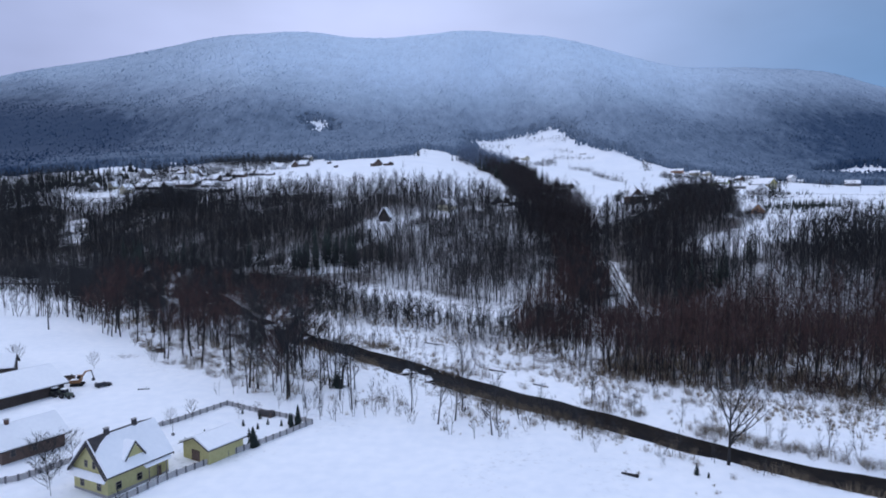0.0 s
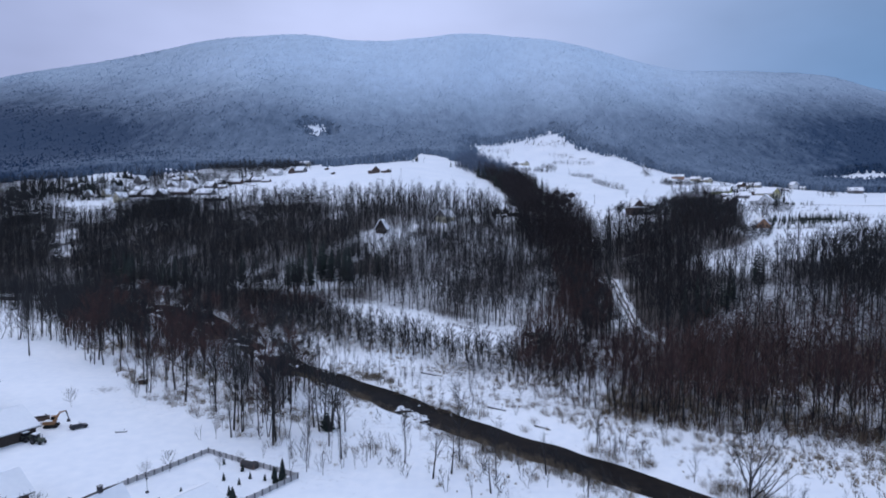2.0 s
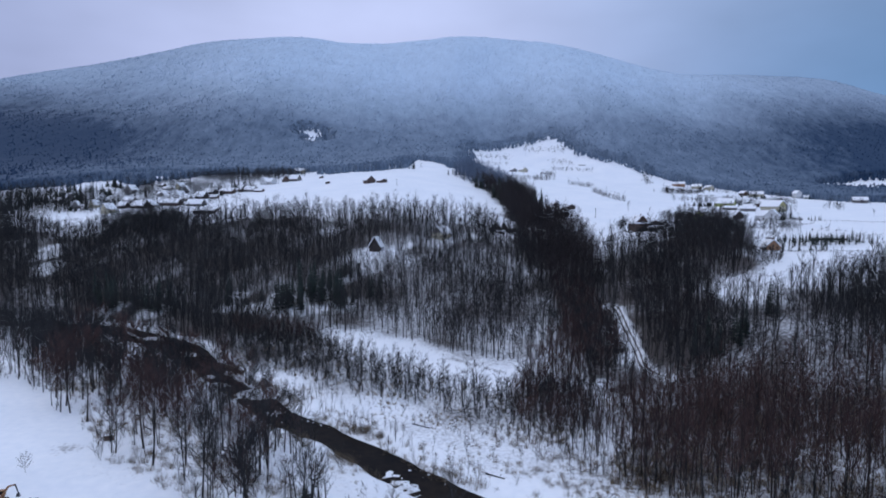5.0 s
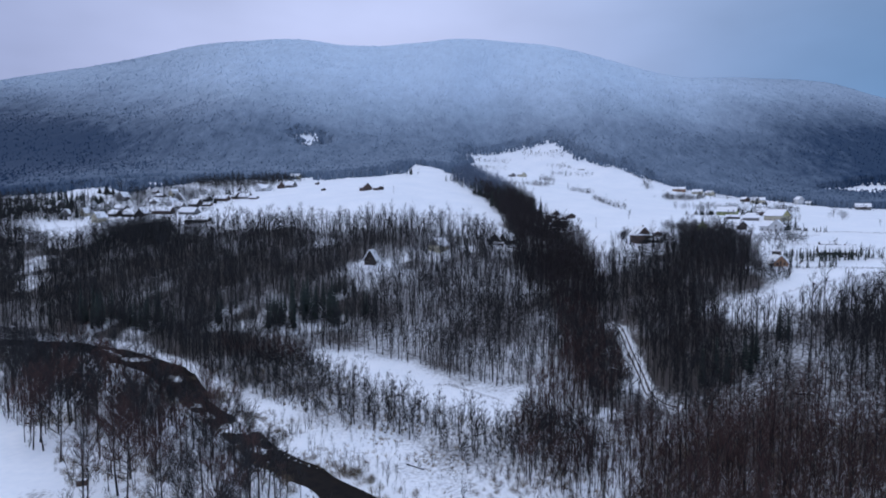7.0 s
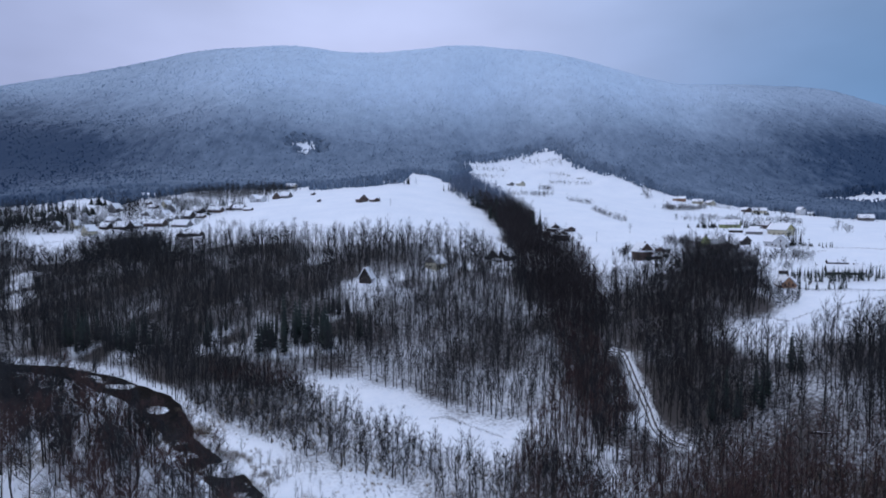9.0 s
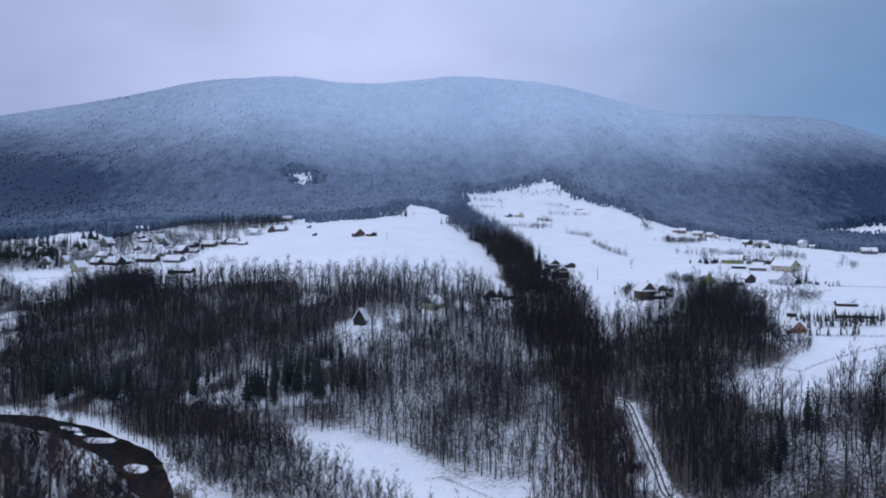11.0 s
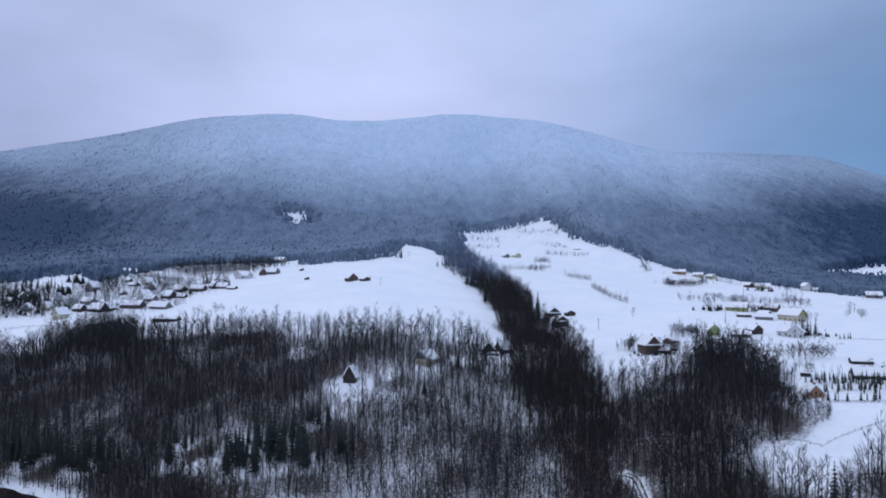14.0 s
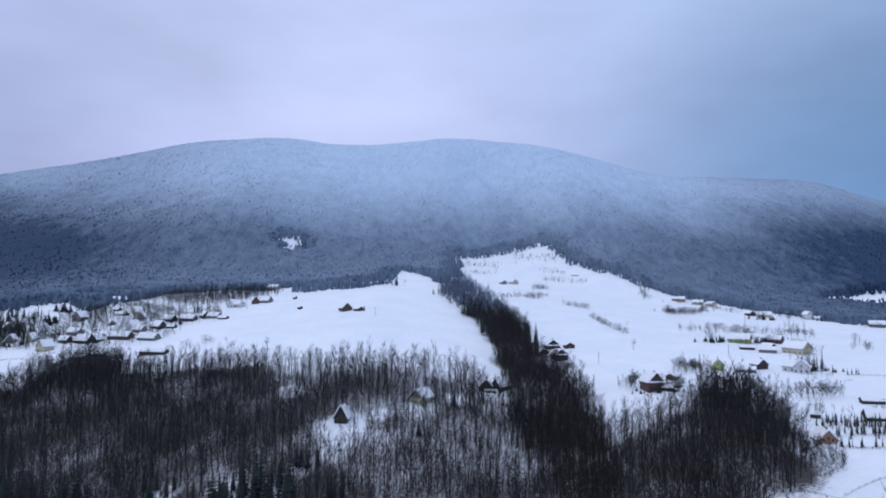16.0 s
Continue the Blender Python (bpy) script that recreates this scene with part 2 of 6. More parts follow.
def blur(a, s, axis):
    n = int(3 * s) + 1
    k = np.exp(-0.5 * (np.arange(-n, n + 1) / s) ** 2); k /= k.sum()
    pad = [(0, 0), (0, 0)]; pad[axis] = (n, n)
    a = np.pad(a, pad, mode="edge"); m = a.shape[axis] - 2 * n
    out = 0
    for i, w in enumerate(k):
        out = out + w * (a[i:i + m] if axis == 0 else a[:, i:i + m])
    return out

def base_grid():
    xs, ys = X0 + STEP * np.arange(NX), Y0 + STEP * np.arange(NY)
    prof = np.array([np.interp(ys, [p[0] for p in t[1]], [p[1] for p in t[1]]) for t in TRANSECTS])
    last = np.array([t[1][-1] for t in TRANSECTS], float)
    tx = np.array([t[0] for t in TRANSECTS], float)
    g = np.array([np.interp(xs, tx, prof[:, j]) for j in range(NY)])      # rows y, columns x
    foot_y, foot_z = np.interp(xs, tx, last[:, 0]), np.interp(xs, tx, last[:, 1])
    rz = np.interp(xs, [r[0] for r in RIDGE], [r[1] for r in RIDGE])
    rz = rz + 4.0 * np.sin(xs / 31) * np.sin(xs / 67 + 1) + 3.0 * np.sin(xs / 19)
    u = np.clip((ys[:, None] - foot_y[None]) / (RIDGE_Y - foot_y[None]), 0, 1)
    s = 0.45 * u + 0.55 * u * u * (3 - 2 * u)
    up = foot_z[None] + (rz - foot_z)[None] * s
    back = rz[None] - 0.25 * np.maximum(ys[:, None] - RIDGE_Y, 0)
    g = np.where(u > 0, np.where(u < 1, up, back), g)
    # folds of the mountain side, and the foothill spur on its western flank
    X, Y = np.meshgrid(xs, ys)
    w = np.clip(u * (0.92 - u) * 4.4, 0, 1)
    g = g + w * (16 * np.sin(X / 95 + 1.3 * np.sin(Y / 260)) + 10 * np.sin(X / 47 + Y / 160 + 2))
    spur = np.clip((X + 1250) / 300, 0, 1) * np.clip((-60 - X) / 420, 0, 1)
    g = g + 34 * spur * np.exp(-((Y - 1330 - 0.06 * X) / 95) ** 2)
    near = blur(blur(g, 1.3, 0), 1.3, 1)
    far = blur(blur(g, 5, 0), 5, 1)
    k = np.clip((Y - 750) / 500, 0, 1)
    return near * (1 - k) + far * k
GRID = base_grid()

def height(x, y):
    x, y = np.asarray(x, float), np.asarray(y, float)
    fx, fy = np.clip((x - X0) / STEP, 0, NX - 1.001), np.clip((y - Y0) / STEP, 0, NY - 1.001)
    i, j = fx.astype(int), fy.astype(int)
    a, b = fx - i, fy - j
    return (GRID[j, i] * (1 - a) + GRID[j, i + 1] * a) * (1 - b) + (GRID[j + 1, i] * (1 - a) + GRID[j + 1, i + 1] * a) * b


RIVER = ((130, 76), (84, 115), (66, 127), (50, 142), (30, 161), (10, 180), (-5, 196), (-15, 207), (-32, 227), (-54, 248), (-70, 269), (-84, 286), (-97, 302), (-114, 330), (-132, 354), (-152, 372), (-180, 395), (-216, 412), (-290, 424), (-520, 424))
# where the bed widens: distance along y, half width
RIVER_HALF = ((120, 3.9), (190, 4.8), (250, 5.0), (290, 4.4), (330, 6.8), (370, 8.4), (410, 6.5))
ISLANDS = ((-182, 396, 9, 2.2, -28), (-172, 387, 5, 1.6, -30), (-157, 377, 9, 4.0, -24), (-122, 339, 7.5, 4.2, -38), (-95, 299, 4.5, 2.0, -45), (-87, 286, 5, 3.0, -40), (-71, 272, 8, 4.2, -42), (-57, 251, 5, 2.4, -50), (-6, 192, 5.5, 2.0, -45), (-11, 199, 3, 1.4, -45))
LANE = ((96, 286), (93, 291), (90.5, 302), (92.5, 319), (95.5, 347), (98.5, 374), (95, 382))


def line_distance(x, y, line):
    best = np.full(np.shape(x), 1e9)
    for (ax, ay), (bx, by) in zip(line[:-1], line[1:]):
        dx, dy = bx - ax, by - ay
        u = np.clip(((x - ax) * dx + (y - ay) * dy) / (dx * dx + dy * dy), 0, 1)
        best = np.minimum(best, np.hypot(x - ax - u * dx, y - ay - u * dy))
    return best


def wobble(x, y, s, k=0.0):
    """Smooth, cheap unevenness between about -1 and 1 at a size of s metres."""
    return (np.sin(x / s + 1.7 * np.sin(y / s * 0.61 + k)) + np.sin(y / s * 0.83 + 1.3 * np.sin(x / s * 0.47 + 2 + k))) / 2


def ground(x, y):
    """Height of the snow surface, with the river bed cut in."""
    x, y = np.asarray(x, float), np.asarray(y, float)
    z = height(x, y)
    near = np.clip((900 - y) / 600, 0, 1)
    z = z + near * (0.18 * wobble(x, y, 7) + 0.10 * wobble(x, y, 3.1, 2)) + np.clip(z / 25, 0, 1) * near * 0.9 * wobble(x, y, 17, 1)
    d = line_distance(x, y, RIVER)
    half = np.interp(y, [p[0] for p in RIVER_HALF], [p[1] for p in RIVER_HALF]) + 0.9 * wobble(x, y, 11, 3) + 0.8 * wobble(x, y, 3.4, 5)
    z = z * np.clip((d - half - 3) / 14, 0, 1)
    bed = -1.9 * (1 - np.clip((d - half + 1.0) / 4.2, -0.2, 1))
    for ix, iy, a, b, turn in ISLANDS:
        c, s = math.cos(radians(turn)), math.sin(radians(turn))
        u, v = (x - ix) * c + (y - iy) * s, -(x - ix) * s + (y - iy) * c
        r = np.hypot(u / a, v / b) + 0.15 * wobble(x, y, 2.3, 1)
        bed = np.maximum(bed, -0.35 - 1.6 * np.clip((r - 0.8) / 0.5, 0, 1))
    lane = line_distance(x, y, LANE)
    rut = -0.16 * np.exp(-((lane - 0.95) / 0.35) ** 2) - 0.25 * np.exp(-(lane / 2.4) ** 2)
    return z + bed + rut * (y > 280)


def inside(x, y, poly):
    hit = np.zeros(np.shape(x), bool)
    for (ax, ay), (bx, by) in zip(poly, poly[1:] + poly[:1]):
        hit ^= ((ay > y) != (by > y)) & (x < (bx - ax) * (y - ay) / (by - ay + 1e-9) + ax)
    return hit


# stands of wood, as outlines on the plan
LEFT_HILL = ((-560, 455), (-420, 447), (-300, 440), (-207, 412), (-167, 386), (-133, 357), (-108, 345), (-88, 375), (-75, 392), (-32, 374), (-3, 352), (12, 332), (40, 314), (62, 330), (68, 423), (62, 516), (54, 550), (0, 575), (-74, 570), (-139, 588), (-187, 596), (-232, 604), (-280, 608), (-297, 624), (-303, 608), (-306, 584), (-328, 590), (-360, 624), (-405, 655), (-560, 640))
GULLY = ((72, 395), (66, 423), (60, 516), (61, 585), (63, 692), (51, 789), (20, 940), (35, 1060), (62, 1114), (80, 980), (91, 879), (106, 715), (96, 660), (98, 630), (112, 600), (116, 538), (112, 496), (104, 424), (98, 400))
RIGHT_HILL = ((66, 232), (60, 285), (64, 330), (68, 392), (103, 420), (108, 430), (114, 470), (132, 470), (160, 480), (178, 505), (190, 530), (215, 511), (205, 457), (191, 420), (184, 396), (178, 379), (168, 371), (141, 370), (140, 345), (155, 325), (179, 334), (221, 350), (270, 356), (460, 380), (460, 135), (300, 148), (160, 160), (120, 167), (81, 175), (54, 183), (45, 195))
VILLAGE_SKIRT = ((-236, 604), (-246, 642), (-258, 664), (-290, 674), (-312, 664), (-299, 640), (-302, 606))
MEADOW_STRIP = ((-118, 345), (-80, 313), (-41, 280), (-10, 257), (8, 243), (45, 222), (62, 240), (48, 285), (38, 285), (29, 274), (21, 274), (1, 291), (-26, 318), (-60, 366), (-75, 385), (-105, 365))
RIVER_STRIP = ((-230, 300), (-171, 290), (-126, 243), (-90, 207), (-77, 196), (-55, 173), (-28, 157), (12, 138), (24, 140), (2, 172), (-24, 200), (-46, 226), (-70, 252), (-118, 308), (-165, 352), (-260, 395))
CLEARINGS = ((-45, 490, 12), (-44, 474, 8), (-46, 462, 7), (3, 508, 11), (54, 540, 13), (25, 522, 8), (-22, 503, 6), (-20, 478, 5), (62, 265, 10), (67, 285, 6), (-85, 540, 8), (88, 330, 6), (91, 348, 6), (86, 312, 6), (-79, 430, 11), (-82, 416, 8), (-68, 420, 7), (-98, 436, 8), (-128, 440, 6), (-60, 452, 6), (-94, 419, 11), (-70, 420, 9), (-129, 423, 7), (-57, 417, 7), (-208, 437, 9), (-177, 425, 9), (-112, 420, 7), (-300, 520, 10), (-314, 545, 9), (-296, 506, 7), (-322, 566, 8))
FAR_GLADE = ((-300, 420), (-226, 380), (-190, 326), (-187, 300), (-215, 298), (-320, 400))
DENSE_WOOD = ((101, 296), (100, 330), (105, 375), (122, 405), (150, 432), (168, 470), (180, 505), (190, 532), (215, 513), (206, 457), (191, 420), (184, 396), (178, 379), (168, 371), (146, 369), (134, 335), (120, 290))
FAR_BANK = ((-140, 350), (-108, 328), (-60, 270), (-36, 244), (10, 200), (40, 165), (62, 145), (95, 125), (140, 100), (240, 90), (240, 165), (120, 178), (81, 190), (60, 215), (45, 220), (8, 243), (-41, 280), (-80, 313), (-118, 345))
FIELD_EDGE_WEST = ((-2600, 700), (-900, 790), (-560, 815), (-494, 826), (-455, 838), (-433, 868), (-407, 856), (-386, 828), (-372, 840), (-362, 884), (-346, 896), (-322, 954), (-287, 988), (-250, 1000), (-193, 1003), (-177, 966), (-150, 958), (-123, 974), (-86, 980), (-50, 1030), (-38, 1190), (10, 1100), (30, 1060))
FIELD_EDGE_EAST = ((30, 1060), (62, 1200), (70, 1360), (146, 1392), (236, 1385), (263, 1293), (360, 1197), (470, 1060), (543, 915), (600, 885), (900, 860), (2600, 760))


def beyond(x, y, edge):
    return y > np.interp(x, [p[0] for p in edge], [p[1] for p in edge])


GLADES = ((-243, 1266, 14, 17), (745, 1140, 50, 26), (-385, 913, 19, 11), (-190, 1012, 24, 9), (-60, 1045, 30, 10), (-120, 1010, 34, 8))


def mountain_wood(x, y):
    y = y + 5 * wobble(x, y, 19, 1) + 4 * wobble(x, y, 7, 2)
    x = x + 7 * wobble(x, y, 15, 3)
    wood = np.where(x < 30, beyond(x, y, FIELD_EDGE_WEST), beyond(x, y, FIELD_EDGE_EAST))
    for gx, gy, a, b in GLADES:
        wood &= np.hypot((x - gx) / a, (y - gy) / b) > 1
    return wood


# ---- mesh helpers ----
def mesh_from(name, verts, faces, mats, index=None, smooth=False):
    me = bpy.data.meshes.new(name)
    verts = np.asarray(verts, np.float32)
    if isinstance(faces, np.ndarray):
        k = faces.shape[1]
        me.vertices.add(len(verts))
        me.vertices.foreach_set("co", verts.ravel())
        me.loops.add(faces.size)
        me.loops.foreach_set("vertex_index", faces.astype(np.int32).ravel())
        me.polygons.add(len(faces))
        me.polygons.foreach_set("loop_start", np.arange(0, faces.size, k, dtype=np.int32))
    else:
        me.from_pydata(verts.tolist(), [], faces)
    for m in mats:
        me.materials.append(m)
    if index is not None:
        me.polygons.foreach_set("material_index", np.asarray(index, np.int32))
    if smooth:
        me.polygons.foreach_set("use_smooth", np.ones(len(me.polygons), bool))
    me.update(calc_edges=True)
    return me


class Shape:
    """Collects boxes, prisms and tapered tubes into one mesh."""

    def __init__(self):
        self.v, self.f = [], []

    def add(self, verts, faces):
        n = len(self.v)
        self.v += [tuple(p) for p in verts]
        self.f += [tuple(n + i for i in f) for f in faces]
        return self

    def box(self, cx, cy, cz, sx, sy, sz, turn=0.0, taper=1.0):
        c, s = math.cos(turn), math.sin(turn)
        pts = []
        for z, k in ((-0.5, 1.0), (0.5, taper)):
            for x, y in ((-0.5, -0.5), (0.5, -0.5), (0.5, 0.5), (-0.5, 0.5)):
                px, py = x * sx * k, y * sy * k
                pts.append((cx + px * c - py * s, cy + px * s + py * c, cz + z * sz))
        return self.add(pts, [(3, 2, 1, 0), (4, 5, 6, 7), (0, 1, 5, 4), (1, 2, 6, 5), (2, 3, 7, 6), (3, 0, 4, 7)])

    def tube(self, pts, radii, sides=6, cap=True):
        rings, n = [], len(self.v)
        for i, p in enumerate(pts):
            a, b = Vector(pts[max(i - 1, 0)]), Vector(pts[min(i + 1, len(pts) - 1)])
            q = (b - a).to_track_quat("Z", "Y")
            for k in range(sides):
                t = 2 * math.pi * k / sides
                self.v.append(tuple(Vector(p) + q @ Vector((radii[i] * math.cos(t), radii[i] * math.sin(t), 0))))
        for i in range(len(pts) - 1):
            for k in range(sides):
                k2 = (k + 1) % sides
                self.f.append((n + i * sides + k, n + i * sides + k2, n + (i + 1) * sides + k2, n + (i + 1) * sides + k))
        if cap:
            self.f.append(tuple(n + k for k in reversed(range(sides))))
            self.f.append(tuple(n + (len(pts) - 1) * sides + k for k in range(sides)))
        return self

    def slab(self, quad, thick):
        """A slab whose underside is the given quad (counter-clockwise from above)."""
        a, b, c = (Vector(p) for p in quad[:3])
        n = (b - a).cross(c - a).normalized() * thick
        return self.add([*quad, *[Vector(p) + n for p in quad]], [(3, 2, 1, 0), (4, 5, 6, 7), (0, 1, 5, 4), (1, 2, 6, 5), (2, 3, 7, 6), (3, 0, 4, 7)])


def part(name, shape, material, parent, label="", place=None):
    ob = new(name, mesh_from(name, shape.v, shape.f, [material]))
    ob.parent = parent
    if place is not None:
        ob.matrix_basis = place
    return tagged(ob, label) if label else ob


def thing(name, x, y, turn, label, category, group="", z=None):
    ob = new(name)
    ob.matrix_basis = pose(x, y, float(ground(x, y)) if z is None else z, 0, 0, turn)
    return tagged(ob, label, category, group)


# ---- ground, water ----
def stand_litter(x, y):
    v = np.zeros(len(x))
    for poly, amount in ((VILLAGE_SKIRT, 0.70), (MEADOW_STRIP, 0.50), (FAR_BANK, 0.20), (LEFT_HILL, 0.61), (RIGHT_HILL, 0.74), (DENSE_WOOD, 0.86), (GULLY, 0.78)):
        v = np.where(inside(x, y, poly), amount, v)
    v = np.where(inside(x, y, GULLY) & (y > 830), 0.2, v)
    v = np.where(inside(x, y, RIGHT_HILL) & (y < 235), 0.56, v)
    return np.where((x < -40) & (y > 330) & (y < 700) & (v > 0), v + 0.17 * np.clip((-x - 40) / 60, 0, 1), v)


def litter(x, y):
    """How much fallen leaf and low brush shows through the snow, by stand, fading out past each stand's edge."""
    jx, jy = x + 6 * wobble(x, y, 9, 3), y + 6 * wobble(x, y, 8, 1)
    v = sum(stand_litter(jx + dx, jy + dy) for dx, dy in ((0, 0), (7, 0), (-7, 0), (0, 8), (0, -8), (5, 5), (-5, -5), (5, -5), (-5, 5))) / 9
    v = v + 0.42 * inside(x, y, RIVER_STRIP) * ~inside(x, y, FAR_GLADE) * np.clip((30 - line_distance(x, y, RIVER)) / 16, 0, 1)
    # trodden snow on the field
    v = v + 0.62 * np.exp(-((x + 107) / 9) ** 2 - ((y - 215) / 6) ** 2) * np.clip(0.5 + wobble(x, y, 3.2, 2), 0, 1)
    for cx, cy, r in CLEARINGS:
        v *= np.clip(np.hypot(x - cx, y - cy) / r - 0.5, 0, 1)
    v = np.where(v > 0, v + 0.16 * wobble(x, y, 13, 4) + 0.10 * wobble(x, y, 5, 1), 0)
    return v * np.clip((line_distance(x, y, LANE) - 2) / 2, 0, 1) * np.clip((line_distance(x, y, RIVER) - 10) / 8, 0, 1)


def build_ground():
    fine_y = np.concatenate([np.linspace(-4200, -200, 14), np.arange(-150, 60, 30), np.arange(60, 430, 2.2), np.arange(430, 700, 4.0), np.arange(700, 1450, 10.0), np.arange(1450, 2100, 16.0), np.linspace(2150, 4300, 16)])
    fine_x = np.concatenate([np.linspace(-4300, -1700, 14), np.arange(-1650, -560, 28), np.arange(-550, -230, 7), np.arange(-230, 230, 2.4), np.arange(232, 560, 7), np.arange(570, 1660, 28), np.linspace(1700, 4300, 14)])
    X, Y = np.meshgrid(fine_x, fine_y)
    Z = ground(X, Y)
    ny, nx = X.shape
    i = np.arange(nx * ny).reshape(ny, nx)
    quads = np.stack([i[:-1, :-1], i[:-1, 1:], i[1:, 1:], i[1:, :-1]], -1).reshape(-1, 4)
    cx, cy = (X[:-1, :-1] + X[1:, 1:]) / 2, (Y[:-1, :-1] + Y[1:, 1:]) / 2
    cover = (mountain_wood(cx, cy) & mountain_wood(cx, cy - 14) & mountain_wood(cx - 12, cy) & mountain_wood(cx + 12, cy)).ravel().astype(int)
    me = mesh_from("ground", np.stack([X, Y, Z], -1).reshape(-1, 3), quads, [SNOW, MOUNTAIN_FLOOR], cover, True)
    lit = me.attributes.new("litter", "FLOAT", "POINT")
    lit.data.foreach_set("value", litter(X.ravel(), Y.ravel()).astype(np.float32))
    tagged(new("ground", me), "snow-covered valley floor, fields and mountain slopes", "ground", kind="structure")


def build_water():
    s = Shape()
    pts = [Vector((x, y, 0)) for x, y in RIVER]
    left, right = [], []
    for k, p in enumerate(pts):
        d = (pts[min(k + 1, len(pts) - 1)] - pts[max(k - 1, 0)]).normalized()
        n = Vector((-d.y, d.x, 0)) * 16
        left.append(p + n)
        right.append(p - n)
    for k in range(len(pts) - 1):
        s.add([(*q.xy, -0.95) for q in (left[k], right[k], right[k + 1], left[k + 1])], [(0, 1, 2, 3)])
    ob = new("river_water", mesh_from("river_water", s.v, s.f, [WATER]))
    tagged(ob, "dark open river water between snowy banks", "river", kind="structure")


def build_lane():
    """Two wheel tracks of wet soil pressed into the snow of the lane."""
    s = Shape()
    pts = []
    for k in range(len(LANE) - 1):
        p0, p1, p2, p3 = (Vector(LANE[min(max(i, 0), len(LANE) - 1)]) for i in (k - 1, k, k + 1, k + 2))
        for f in np.linspace(0, 1, 10, endpoint=False):
            pts.append(0.5 * (2 * p1 + (p2 - p0) * f + (2 * p0 - 5 * p1 + 4 * p2 - p3) * f * f + (3 * p1 - p0 - 3 * p2 + p3) * f ** 3))
    for off in (-0.95, 0.95):
        rows = []
        for k, p in enumerate(pts):
            d = (pts[min(k + 1, len(pts) - 1)] - pts[max(k - 1, 0)]).normalized()
            side = Vector((d.y, -d.x))
            w = 0.34 + 0.08 * math.sin(k * 1.7 + off)
            rows.append([p + side * (off - w), p + side * (off + w)])
        for a, b in zip(rows[:-1], rows[1:]):
            quad = [a[0], a[1], b[1], b[0]]
            s.slab([(q.x, q.y, max(float(ground(q.x, q.y)), float(ground(q.x + 1, q.y)), float(ground(q.x - 1, q.y))) + 0.05) for q in quad], 0.03)
    tagged(new("lane", mesh_from("lane", s.v, s.f, [SOIL])), "snowy lane with two dark wheel tracks", "lane", kind="structure")


build_ground()
build_water()
build_lane()


# ---- trees ----
class Sticks:
    """Triangles for trunks, limbs and twigs."""

    def __init__(self):
        self.v, self.t = [], []

    def spike(self, a, b, w, rng):
        """A thin tapering twig from a to b."""
        d = b - a
        s = np.cross(d, rng.normal(size=3))
        s *= w / 2 / (np.linalg.norm(s) + 1e-9)
        n = len(self.v)
        self.v += [a - s, a + s, b]
        self.t.append((n, n + 1, n + 2))

    def limb(self, pts, radii, sides):
        n = len(self.v)
        for i, p in enumerate(pts):
            d = pts[min(i + 1, len(pts) - 1)] - pts[max(i - 1, 0)]
            u = np.cross(d, (0.31, 0.2, 0.93) if abs(d[2]) < 0.8 * np.linalg.norm(d) else (1.0, 0.1, 0.0))
            u /= np.linalg.norm(u) + 1e-9
            w = np.cross(d, u)
            w /= np.linalg.norm(w) + 1e-9
            for k in range(sides):
                a = 2 * math.pi * k / sides
                self.v.append(p + radii[i] * (math.cos(a) * u + math.sin(a) * w))
        for i in range(len(pts) - 1):
            for k in range(sides):
                k2 = (k + 1) % sides
                a, b, c, d = n + i * sides + k, n + i * sides + k2, n + (i + 1) * sides + k2, n + (i + 1) * sides + k
                self.t += [(a, b, c), (a, c, d)]

    def arrays(self):
        return np.array(self.v, np.float32).reshape(-1, 3), np.array(self.t, np.int32).reshape(-1, 3)


